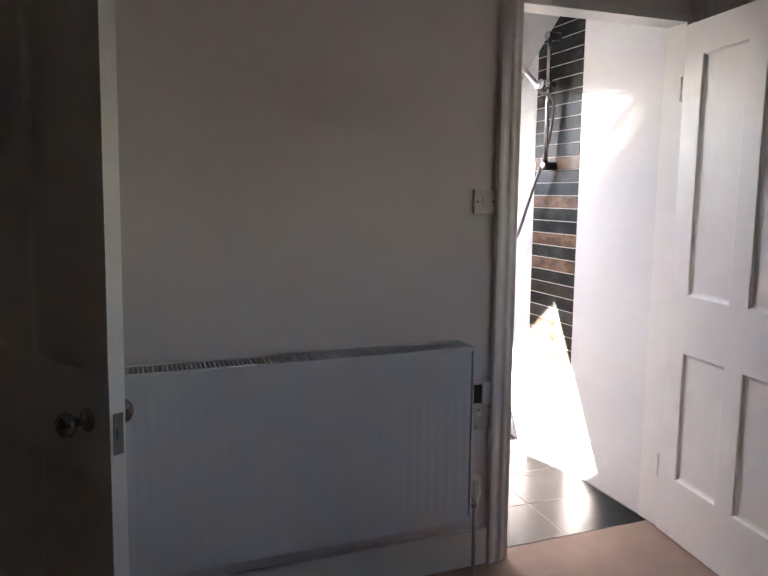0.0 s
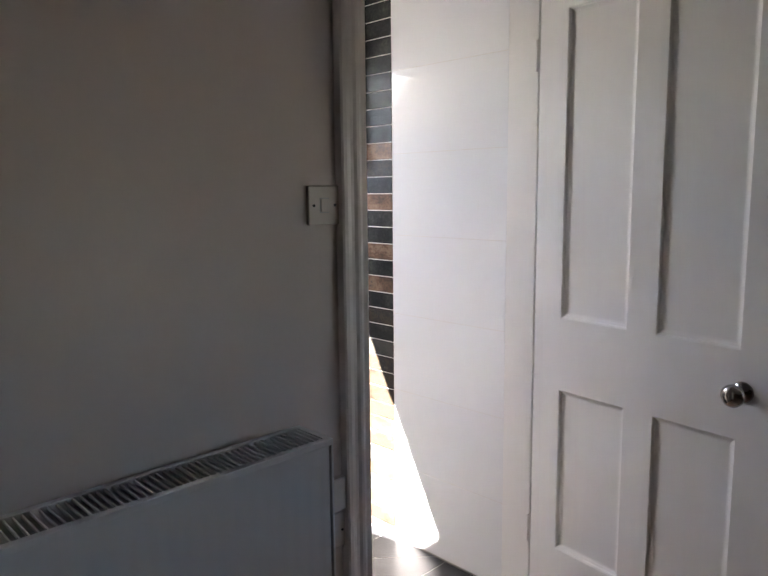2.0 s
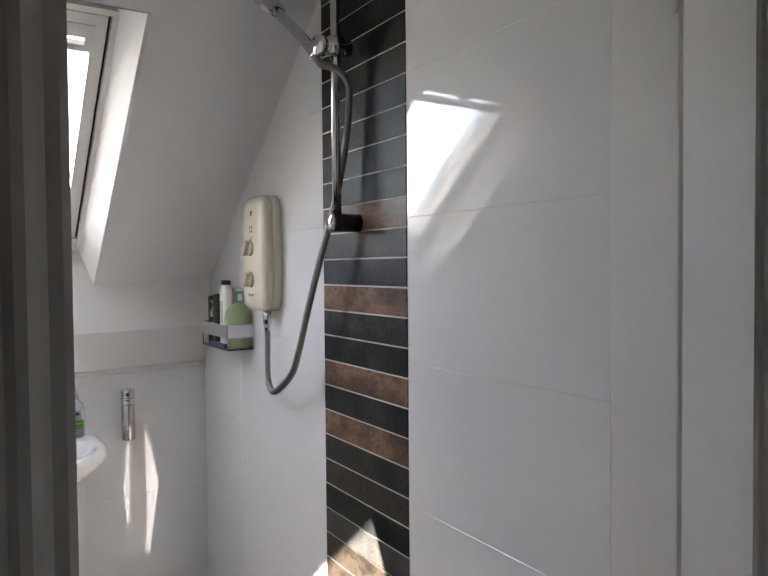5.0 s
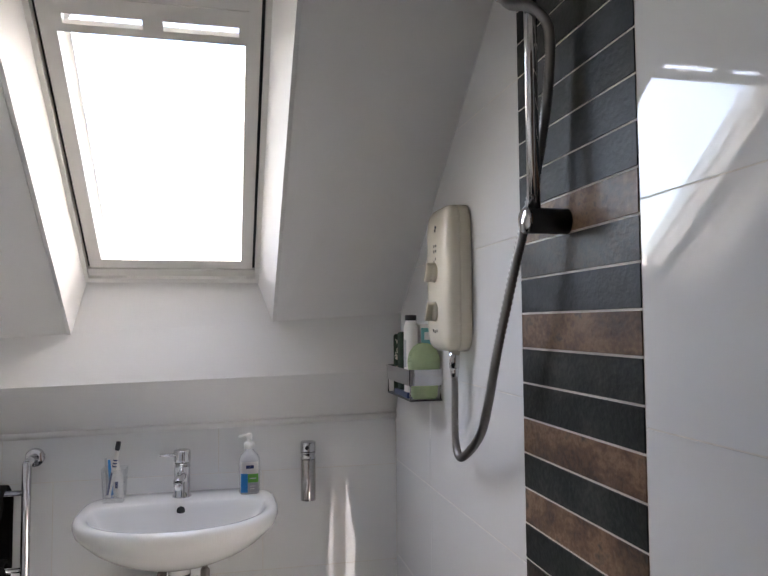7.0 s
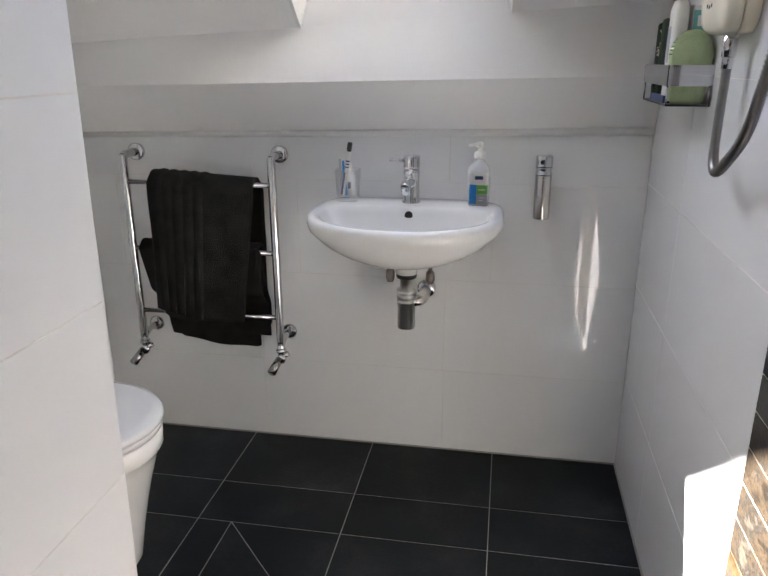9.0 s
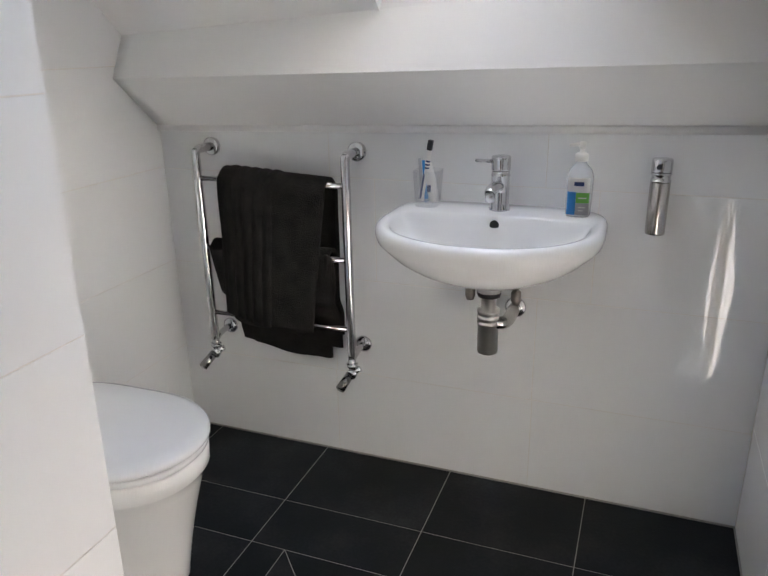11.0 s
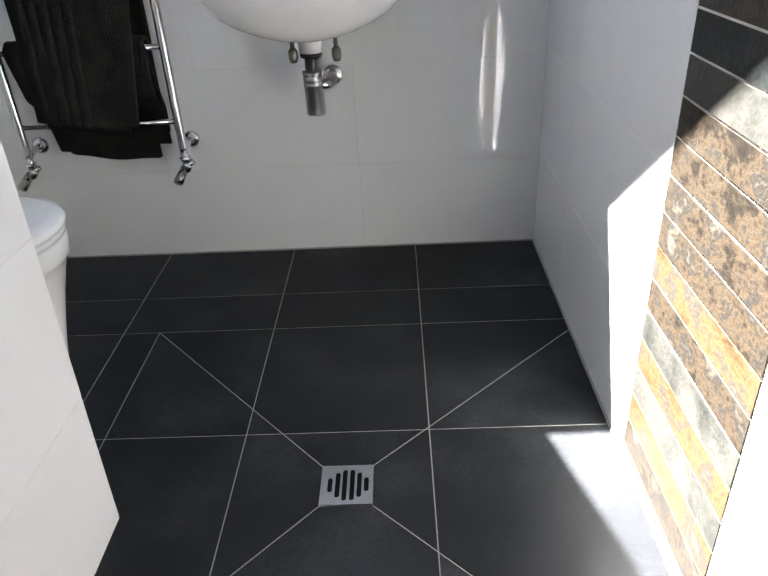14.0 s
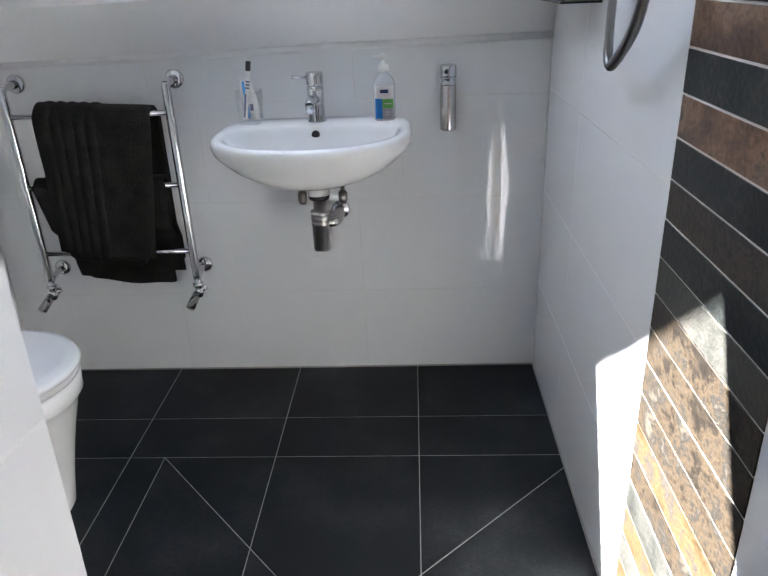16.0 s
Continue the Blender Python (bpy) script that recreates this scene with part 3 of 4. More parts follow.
part("fuse_holder", boxes((-0.862, -0.838, YB - 0.0135, YB - 0.009, 0.568, 0.594), bevel=0.001), WHITEPL, spur)
part("fuse_slot", boxes((-0.858, -0.842, YB - 0.0142, YB - 0.0130, 0.590, 0.5935)), BLACKPL, spur)
for dx, dz in ((0.028, 0.0), (-0.022, -0.03)):
    part("screw", rods(((-0.836 + dx, YB - 0.012, 0.56 + dz), (-0.836 + dx, YB - 0.009, 0.56 + dz), 0.0032), seg=12), BLACKPL, spur)

# panel radiator: pressed front, top grille, side panels, valve
RX0, RX1, RY0, RY1, RZ0, RZ1 = -2.20, -0.940, -2.127, -2.012, 0.25, 0.856
radiator = thing("radiator", ((RX0 + RX1) / 2, -2.07, RZ0), "white ribbed double panel radiator with slotted top on the wall", "radiator")
for yf, sg in ((RY0, 1), (RY1, -1)):
    bm = bmesh.new()
    cols = []
    pitch = 0.0333
    x = RX0 + 0.004
    zz = [RZ0, RZ0 + 0.018, RZ0 + 0.055, RZ0 + 0.075, RZ1 - 0.075, RZ1 - 0.055, RZ1 - 0.018, RZ1 - 0.006]
    while x <= RX1 - 0.004:
        for off, dep in ((0.0, 0.0), (0.007, 0.0), (0.013, 0.0007), (0.023, 0.0007), (0.029, 0.0)):
            if x + off <= RX1 - 0.004:
                cols.append([bm.verts.new((x + off, yf + sg * (dep if 3 <= i <= 4 else 0), z)) for i, z in enumerate(zz)])
        x += pitch
    for a, b in zip(cols, cols[1:]):
        for i in range(len(zz) - 1):
            bm.faces.new((a[i], b[i], b[i + 1], a[i + 1]))
    part("panel", bm, ENAMEL, radiator, "", True)
part("side_panel", boxes((RX1 - 0.006, RX1, RY0 - 0.001, RY1, RZ0 + 0.02, RZ1), bevel=0.0015), ENAMEL, radiator)
part("side_panel", boxes((RX0, RX0 + 0.006, RY0 - 0.001, RY1, RZ0 + 0.02, RZ1), bevel=0.0015), ENAMEL, radiator)
bm = boxes((RX0, RX1, RY0 - 0.0015, RY0 + 0.014, RZ1 - 0.012, RZ1 + 0.002), (RX0, RX1, RY1 - 0.014, RY1, RZ1 - 0.012, RZ1 + 0.002), bevel=0.002)
box(bm, RX1 - 0.014, RX1, RY0 + 0.014, RY1 - 0.014, RZ1 - 0.008, RZ1 + 0.001)
n = 92
for i in range(n + 1):
    x = RX0 + 0.012 + (RX1 - RX0 - 0.03) * i / n
    box(bm, x - 0.0013, x + 0.0013, RY0 + 0.014, RY1 - 0.014, RZ1 - 0.006, RZ1 - 0.001)
part("top_grille", bm, ENAMEL, radiator)
bm = bmesh.new()
for i in range(150):
    x = RX0 + 0.03 + i * 0.0083
    if x < RX1 - 0.02:
        box(bm, x, x + 0.001, RY0 + 0.02, RY1 - 0.02, RZ0 + 0.05, RZ1 - 0.09)
part("convector_fins", bm, ENAMEL, radiator)
part("bracket", boxes((-2.1, -2.07, RY1 - 0.002, YB + 0.001, 0.3, 0.8)), ENAMEL, radiator)
part("bracket", boxes((-1.06, -1.03, RY1 - 0.002, YB + 0.001, 0.3, 0.8)), ENAMEL, radiator)
valve = part("valve", rods(((RX1, -2.07, 0.285), (RX1 + 0.05, -2.07, 0.285), 0.009), ((RX1 + 0.045, -2.07, 0.0), (RX1 + 0.045, -2.07, 0.30), 0.0075), ((RX1 + 0.045, -2.07, 0.27), (RX1 + 0.045, -2.07, 0.31), 0.014)), STEEL, radiator, "steel valve and pipe", True)
bm = lathe([(0, 0.305), (0.018, 0.305), (0.021, 0.315), (0.021, 0.36), (0.019, 0.375), (0.012, 0.382), (0, 0.383)], Matrix.Translation((RX1 + 0.045, -2.07, 0)), 24)
for k in range(12):
    a = 2 * math.pi * k / 12
    rod(bm, (RX1 + 0.045 + 0.0212 * math.cos(a), -2.07 + 0.0212 * math.sin(a), 0.33), (RX1 + 0.045 + 0.0205 * math.cos(a), -2.07 + 0.0205 * math.sin(a), 0.372), 0.002, seg=6)
part("valve_head", bm, WHITEPL, valve, "white thermostatic head")

# ---- basin ----
BX = -0.653


def d_ring(bm, cx, y0, a, bf, bb, z, seg=72, back=0.42):
    ring = []
    for k in range(seg):
        t = 2 * math.pi * k / seg
        c, s = math.cos(t), math.sin(t)
        if s < 0:
            x, y = a * math.copysign(abs(c) ** 0.94, c), bf * -(abs(s) ** 0.94)
        else:
            x, y = a * math.copysign(abs(c) ** back, c), bb * (s ** back)
        ring.append(bm.verts.new((cx + x, y0 + y, z)))
    return ring


basin = thing("wash_basin", (BX, 0, 0.66), "white ceramic wall-hung wash basin with a chrome bottle trap", "basin")
bm = bmesh.new()
prof = [(0.040, 0.04, 0.06, 0.668), (0.063, 0.063, 0.10, 0.671), (0.100, 0.096, 0.15, 0.681), (0.142, 0.130, 0.185, 0.697), (0.187, 0.168, 0.196, 0.721), (0.226, 0.201, 0.198, 0.751), (0.252, 0.223, 0.199, 0.780), (0.2675, 0.236, 0.199, 0.800), (0.2725, 0.241, 0.199, 0.822),
        (0.271, 0.2395, 0.199, 0.834), (0.265, 0.234, 0.198, 0.8405), (0.256, 0.226, 0.192, 0.843), (0.243, 0.213, 0.082, 0.841), (0.236, 0.206, 0.077, 0.835), (0.228, 0.198, 0.073, 0.820), (0.208, 0.178, 0.066, 0.785), (0.170, 0.145, 0.056, 0.748), (0.115, 0.10, 0.044, 0.722), (0.05, 0.045, 0.025, 0.710), (0.02, 0.02, 0.015, 0.708)]
skin(bm, [d_ring(bm, BX, -0.2, a * 0.972, bf, bb, z if k > 8 else 0.822 - (0.822 - z) * 0.82) for k, (a, bf, bb, z) in enumerate(prof)])
part("bowl", bm, CERAMIC, basin, "white glazed bowl", True)
m = Matrix.Translation((BX, -0.1225, 0.815)) @ Vector((0, -1, 0.18)).to_track_quat("Z", "Y").to_matrix().to_4x4()
part("overflow", lathe([(0, 0.0), (0.0125, 0.0), (0.0125, 0.004), (0.0115, 0.0055), (0.0, 0.0056)], m), BLACKPL, basin, "dark overflow hole", True)
trap = part("bottle_trap", lathe([(0, 0.472), (0.029, 0.472), (0.0305, 0.476), (0.0305, 0.548), (0.0325, 0.55), (0.0325, 0.556), (0.0305, 0.558), (0.0305, 0.563), (0.0325, 0.565), (0.0325, 0.571), (0.0305, 0.573), (0.0305, 0.578), (0.0325, 0.58), (0.0325, 0.588), (0.022, 0.59), (0.021, 0.628), (0.0, 0.63)], Matrix.Translation((BX, -0.158, 0))), STEEL, basin, "polished steel bottle trap", True)
part("collar", lathe([(0, 0.624), (0.033, 0.624), (0.035, 0.63), (0.034, 0.637), (0.0, 0.638)], Matrix.Translation((BX, -0.158, 0))), BLACKPL, trap, "dark rubber collar", True)
part("tail_piece", lathe([(0, 0.636), (0.035, 0.636), (0.039, 0.684), (0.0, 0.690)], Matrix.Translation((BX, -0.158, 0))), CERAMIC, trap, "", True)
arc = smooth_line([(BX + 0.015, -0.156, 0.572), (BX + 0.034, -0.148, 0.572), (BX + 0.042, -0.125, 0.570), (BX + 0.042, -0.08, 0.566), (BX + 0.040, 0.0, 0.560)])
part("waste_pipe", tube(arc, 0.0165, 18), POLISHED, trap, "", True)
m = Matrix.Translation((BX + 0.040, 0.0, 0.560)) @ Vector((0, -1, 0)).to_track_quat("Z", "Y").to_matrix().to_4x4()
part("wall_flange", lathe([(0, 0), (0.029, 0), (0.028, 0.005), (0.021, 0.009), (0, 0.010)], m), CHROME, trap, "", True)
shape = Matrix.Translation((BX, -0.158, 0.020)) @ Matrix.Diagonal((0.86, 0.86, 1, 1)) @ Matrix.Translation((-BX, 0.158, 0))
trap.data.transform(shape)
for child in trap.children:
    if child.name.split(".")[0] in ("collar", "tail_piece"):
        child.data.transform(shape)
for dx in (-0.046, 0.068):
    vx = BX + dx
    bm = lathe([(0, 0.0), (0.009, 0.0), (0.0125, 0.010), (0.0125, 0.030), (0.008, 0.036), (0, 0.037)], Matrix.Translation((vx, -0.165, 0.632)))
    rod(bm, (vx, -0.165, 0.655), (vx, -0.165, 0.715), 0.006)
    part("fixing_nut", bm, DARKMETAL, basin, "dull metal fixing under the bowl", True)

# ---- tap ----
TX, TY, TZ = -0.654, -0.066, 0.840
tap = thing("basin_tap", (TX, TY, TZ), "chrome single-lever mixer tap on the basin", "tap")
body = part("body", lathe([(0, 0), (0.0265, 0), (0.0265, 0.005), (0.0235, 0.008), (0.0225, 0.085), (0.024, 0.087), (0.024, 0.089), (0.0225, 0.091), (0.0225, 0.098), (0, 0.099)], Matrix.Translation((TX, TY, TZ))), CHROME, tap, "", True)
part("cap", lathe([(0, 0.1005), (0.0235, 0.1005), (0.024, 0.104), (0.024, 0.131), (0.022, 0.135), (0, 0.136)], Matrix.Translation((TX, TY, TZ))), CHROME, tap, "", True)
part("lever", rods(((TX - 0.015, TY - 0.003, TZ + 0.121), (TX - 0.062, TY - 0.010, TZ + 0.123), 0.0048, 0.0042)), CHROME, tap, "", True)
spout = part("spout", tube(smooth_line([(TX, TY - 0.012, TZ + 0.062), (TX - 0.002, TY - 0.05, TZ + 0.068), (TX - 0.004, TY - 0.088, TZ + 0.066), (TX - 0.0045, TY - 0.098, TZ + 0.060)]), 0.0135, 20), CHROME, tap, "", True)
part("aerator", rods(((TX - 0.0045, TY - 0.092, TZ + 0.062), (TX - 0.0045, TY - 0.094, TZ + 0.040), 0.0125)), CHROME, spout, "", True)

# ---- things on the basin ----
PX, PY, PZ = -0.463, -0.082, 0.8435
pump = thing("soap_bottle", (PX, PY, PZ), "clear pump soap bottle with blue and green label on the basin", "soap bottle")


def oval_ring(bm, cx, cy, a, b, z, e=0.55, seg=40):
    return [bm.verts.new((cx + a * math.copysign(abs(math.cos(t)) ** e, math.cos(t)), cy + b * math.copysign(abs(math.sin(t)) ** e, math.sin(t)), z)) for t in [2 * math.pi * k / seg for k in range(seg)]]


bm = bmesh.new()
skin(bm, [oval_ring(bm, PX, PY, a, b, PZ + z, e) for a, b, z, e in ((0.030, 0.020, 0.0, 0.6), (0.0335, 0.0235, 0.004, 0.6), (0.0345, 0.024, 0.03, 0.6), (0.036, 0.024, 0.075, 0.6), (0.0355, 0.0235, 0.10, 0.65), (0.030, 0.021, 0.115, 0.75), (0.018, 0.017, 0.127, 0.9), (0.0145, 0.0145, 0.131, 1), (0.0145, 0.0145, 0.138, 1))])
part("bottle", bm, CLEARPL, pump, "clear plastic bottle", True)
part("collar", lathe([(0, 0.136), (0.0175, 0.136), (0.0175, 0.152), (0.014, 0.155), (0.006, 0.157), (0.006, 0.172), (0, 0.172)], Matrix.Translation((PX, PY, PZ)), 24), WHITEPL, pump, "white screw collar", True)
bm = lathe([(0, 0.166), (0.009, 0.166), (0.0095, 0.178), (0.007, 0.182), (0, 0.183)], Matrix.Translation((PX, PY, PZ)), 20)
rod(bm, (PX, PY, PZ + 0.177), (PX - 0.034, PY - 0.006, PZ + 0.173), 0.0052, 0.0035)
part("pump_head", bm, WHITEPL, pump, "white pump nozzle", True)


def label_patch(x0, x1, z0, z1, mat, name, lift=0.0):
    bm = bmesh.new()
    cols = []
    for i in range(9):
        x = x0 + (x1 - x0) * i / 8
        t = max(-1, min(1, x / 0.0352))
        y = -0.0242 * (1 - abs(t) ** (2 / 0.6)) ** 0.3 - 0.0006 - lift
        cols.append([bm.verts.new((PX + x, PY + y, PZ + z)) for z in (z0, z1)])
    for a, b in zip(cols, cols[1:]):
        bm.faces.new((a[0], b[0], b[1], a[1]))
    bmesh.ops.solidify(bm, geom=bm.faces[:], thickness=0.0003)
    return part(name, bm, mat, pump)


label_patch(-0.029, 0.029, 0.062, 0.098, WHITEPL, "label")
label_patch(-0.029, -0.006, 0.006, 0.063, BLUE, "label")
label_patch(-0.0055, 0.029, 0.036, 0.0615, GREEN, "label")
label_patch(-0.0055, 0.029, 0.006, 0.0355, GREYPR, "label")
label_patch(-0.012, 0.014, 0.078, 0.088, NAVY, "print_bar", 0.0005)
label_patch(0.000, 0.022, 0.047, 0.050, WHITEPL, "print_bar", 0.0005)
label_patch(0.002, 0.020, 0.024, 0.026, WHITEPL, "print_bar", 0.0005)
label_patch(0.002, 0.016, 0.016, 0.018, WHITEPL, "print_bar", 0.0005)

for part_ob in pump.children:
    part_ob.data.transform(Matrix.Translation((PX, PY, PZ)) @ Matrix.Diagonal((0.86, 0.9, 0.95, 1)) @ Matrix.Translation((-PX, -PY, -PZ)))

CX, CY, CZ = -0.836, -0.080, 0.8435
cup = thing("tumbler", (CX, CY, CZ), "clear glass toothbrush tumbler on the basin", "tumbler")
bm = bmesh.new()
skin(bm, [oval_ring(bm, CX, CY, a, a, CZ + z, 0.34) for a, z in ((0.027, 0.0), (0.029, 0.002), (0.034, 0.089), (0.034, 0.0915), (0.0315, 0.0915), (0.0275, 0.013), (0.020, 0.0115))])
part("glass", bm, GLASS, cup, "", True).visible_shadow = False
brush = thing("toothbrush", (CX - 0.012, CY - 0.010, CZ + 0.012), "white toothbrush with dark bands leaning in the tumbler", "toothbrush")
b0, b1 = Vector((CX - 0.014, CY - 0.012, CZ + 0.014)), Vector((CX + 0.010, CY - 0.014, CZ + 0.152))
part("handle", tube([b0 + (b1 - b0) * (i / 12) for i in range(13)], 0.0052, 12), WHITEPL, brush, "white handle", True)
for f in (0.60, 0.66, 0.72):
    part("band", rods((b0 + (b1 - b0) * f, b0 + (b1 - b0) * (f + 0.028), 0.0057), seg=12), NAVY, brush, "dark rubber band", True)
part("grip", tube([b0 + (b1 - b0) * f + Vector((-0.003, -0.0035, 0)) for f in (0.05, 0.2, 0.35, 0.5)], 0.0032, 8), NAVY, brush, "dark rubber grip", True)
head = bmesh.new()
box(head, -0.0065, 0.0065, -0.0085, 0.006, -0.013, 0.013, bevel=0.0035, m=Matrix.Translation(b1 + Vector((0.001, -0.004, 0.004))) @ pose(0, 0, 0, 0, 9, 0))
part("bristles", head, BLACKPL, brush, "dark bristle head")
paste = thing("toothpaste_tube", (CX + 0.012, CY - 0.004, CZ + 0.012), "white toothpaste tube standing in the tumbler", "toothpaste")
bm = bmesh.new()
skin(bm, [oval_ring(bm, CX + 0.018 - z * 0.16, CY - 0.006, a, b, CZ + 0.012 + z, 1.0, 24) for a, b, z in ((0.010, 0.010, 0.0), (0.010, 0.010, 0.016), (0.014, 0.011, 0.022), (0.0125, 0.008, 0.06), (0.0085, 0.003, 0.094), (0.0075, 0.0015, 0.100))])
part("tube", bm, WHITEPL, paste, "", True)
part("stripe", boxes((CX + 0.003, CX + 0.012, CY - 0.0185, CY - 0.0150, CZ + 0.038, CZ + 0.056), bevel=0.0008), NAVY, paste, "dark printed stripe")
for dx, dy, top, mat, words in ((-0.024, 0.010, 0.118, GREYPR, "slim grey brush handle standing in the tumbler"), (-0.016, 0.016, 0.112, BLUE, "slim blue brush handle standing in the tumbler")):
    stem = thing("interdental_brush", (CX + dx, CY + dy, CZ + 0.012), words, "brush")
    part("handle", rods(((CX + dx + 0.006, CY + dy, CZ + 0.013), (CX + dx - 0.002, CY + dy, CZ + top), 0.0052, 0.0036)), mat, stem, "", True)

# ---- wall soap dispenser ----
SX, SY = -0.287, -0.050
disp = thing("soap_dispenser", (SX, SY, 0.804), "brushed steel cylindrical soap dispenser fixed to the tiled wall", "soap dispenser")
part("cylinder", lathe([(0, 0.804), (0.0215, 0.804), (0.0225, 0.807), (0.0225, 0.925), (0.0218, 0.927), (0, 0.927)], Matrix.Translation((SX, SY, 0))), POLISHED, disp, "", True)
part("ring", lathe([(0, 0.928), (0.0235, 0.928), (0.0235, 0.932), (0.021, 0.933), (0.021, 0.943), (0.0235, 0.944), (0.0235, 0.948), (0, 0.9485)], Matrix.Translation((SX, SY, 0))), CHROME, disp, "", True)
part("push_top", lathe([(0, 0.949), (0.0225, 0.949), (0.0232, 0.953), (0.0232, 0.976), (0.021, 0.980), (0, 0.981)], Matrix.Translation((SX, SY, 0))), CHROME, disp, "", True)
part("spout", rods(((SX - 0.004, SY - 0.018, 0.966), (SX - 0.007, SY - 0.032, 0.964), 0.0055)), BLACKPL, disp, "dark outlet", True)
part("wall_bracket", boxes((SX - 0.012, SX + 0.012, SY + 0.018, 0.0, 0.84, 0.92), bevel=0.003), STEEL, disp)

# ---- towel rail ----
LX, RX, TYR = -1.527, -1.062, -0.088
rail = thing("towel_rail", ((LX + RX) / 2, 0, 0.3), "chrome ladder towel rail fixed to the tiled wall", "towel rail")
for x, sg in ((LX, 1), (RX, 1)):
    up = part("upright", tube(smooth_line([(x, TYR, 0.378), (x, TYR, 0.55), (x, TYR, 0.80), (x, TYR, 0.945), (x, TYR + 0.004, 0.957), (x, TYR + 0.016, 0.962), (x, TYR + 0.04, 0.962), (x, 0.0, 0.962)]), 0.0125, 18), CHROME, rail, "", True)
    m = Matrix.Translation((x, 0.0, 0.962)) @ Vector((0, -1, 0)).to_track_quat("Z", "Y").to_matrix().to_4x4()
    part("wall_flange", lathe([(0, 0), (0.026, 0), (0.0265, 0.010), (0.022, 0.013), (0, 0.0135)], m), CHROME, up, "", True)
for z in (0.882, 0.675, 0.468):
    part("crossbar", rods(((LX, TYR, z), (RX, TYR, z), 0.0075)), CHROME, rail, "", True)
for x in (LX, RX):
    v = part("valve", rods(((x, TYR, 0.385), (x, TYR, 0.345), 0.0115), ((x, TYR, 0.362), (x, TYR, 0.352), 0.0165)), CHROME, rail, "chrome angle valve", True)
    part("valve_body", rods(((x, TYR + 0.018, 0.337), (x, TYR - 0.012, 0.328), 0.0145), ((x + 0.002, TYR, 0.335), (x + 0.022, TYR + 0.01, 0.345), 0.009)), CHROME, v, "", True)
    part("thumb_wheel", rods(((x - 0.004, TYR - 0.010, 0.330), (x - 0.016, TYR - 0.058, 0.304), 0.0128, 0.0138)), NICKEL, v, "", True)
    pipe = smooth_line([(x, TYR, 0.366), (x + 0.003, TYR + 0.012, 0.382), (x + 0.003, TYR + 0.045, 0.389), (x + 0.002, 0.0, 0.389)])
    part("feed_pipe", tube(pipe, 0.009, 14), CHROME, v, "", True)
    m = Matrix.Translation((x + 0.002, 0.0, 0.389)) @ Vector((0, -1, 0)).to_track_quat("Z", "Y").to_matrix().to_4x4()
    part("pipe_cover", lathe([(0, 0), (0.025, 0), (0.025, 0.006), (0.016, 0.012), (0, 0.0125)], m), CHROME, v, "", True)


def hung_towel(name, x0, x1, bar_z, front, back, gap, thick, label, ribs, seed, lean=(0.0, 0.0)):
    """A folded towel over a bar: closed loop of cloth, thick folds, soft waves and woven ribs."""
    ob = thing(name, ((x0 + x1) / 2, TYR, bar_z), label, "towel")
    path = []
    nseg = 34
    for i in range(nseg):
        path.append((-gap, bar_z - front + (front - 0.004) * i / (nseg - 1), 0))
    for k in range(1, 9):
        a = math.pi * k / 9
        path.append((-gap * math.cos(a), bar_z - 0.004 + gap * 0.85 * math.sin(a), 1))
    for i in range(nseg):
        path.append((gap, bar_z - 0.004 - (back - 0.004) * i / (nseg - 1), 2))
    bm = bmesh.new()
    cols = []
    nx = 64
    for j in range(nx + 1):
        u = j / nx
        col = []
        for off, z, zone in path:
            drop = max(0, bar_z - z)
            wave = 0.004 * math.sin(u * 9 + seed + z * 5) * min(1, drop * 5) + 0.0035 * noise.noise(Vector((u * 5 + seed, z * 7, zone)))
            rib = 0.0045 * (0.5 + 0.5 * math.cos((u - 0.30) * 62)) if ribs and 0.05 < u < 0.52 else 0.0
            edge = 0.010 * (1 - math.exp(-min(u, 1 - u) * 28))
            y = TYR + off + (-(wave + rib + edge) if zone == 0 else (wave * 0.3 + edge if zone == 2 else 0)) - drop * 0.02
            x = x0 + (x1 - x0) * u + (lean[0] * (1 - u) + lean[1] * u * (zone == 0)) * drop + 0.004 * noise.noise(Vector((seed * 3, z * 6, u * 2)))
            zz = z - (0.018 * u if ribs else 0.0) + (0.008 * math.sin(u * 5 + seed) if drop > 0.25 else 0) + (0.004 * rib / 0.0045 if zone == 1 and ribs else 0)
            col.append(bm.verts.new((x, y, zz)))
        cols.append(col)
    for a, b in zip(cols, cols[1:]):
        for i in range(len(path) - 1):
            bm.faces.new((a[i], b[i], b[i + 1], a[i + 1]))
    bmesh.ops.recalc_face_normals(bm, faces=bm.faces)
    bmesh.ops.solidify(bm, geom=bm.faces[:], thickness=thick)
    cloth = part("cloth", bm, TOWEL, ob, "", True)
    return ob, cloth


top_towel, cloth = hung_towel("towel", -1.430, -1.112, 0.888, 0.402, 0.20, 0.030, -0.013, "charcoal ribbed bath towel folded over the chrome rail", True, 1.3, (-0.015, -0.13))
low_towel, cloth = hung_towel("towel", -1.488, -1.112, 0.684, 0.290, 0.26, 0.0185, -0.011, "folded charcoal towel hanging behind over the middle bar", False, 4.1, (0.20, 0.02))
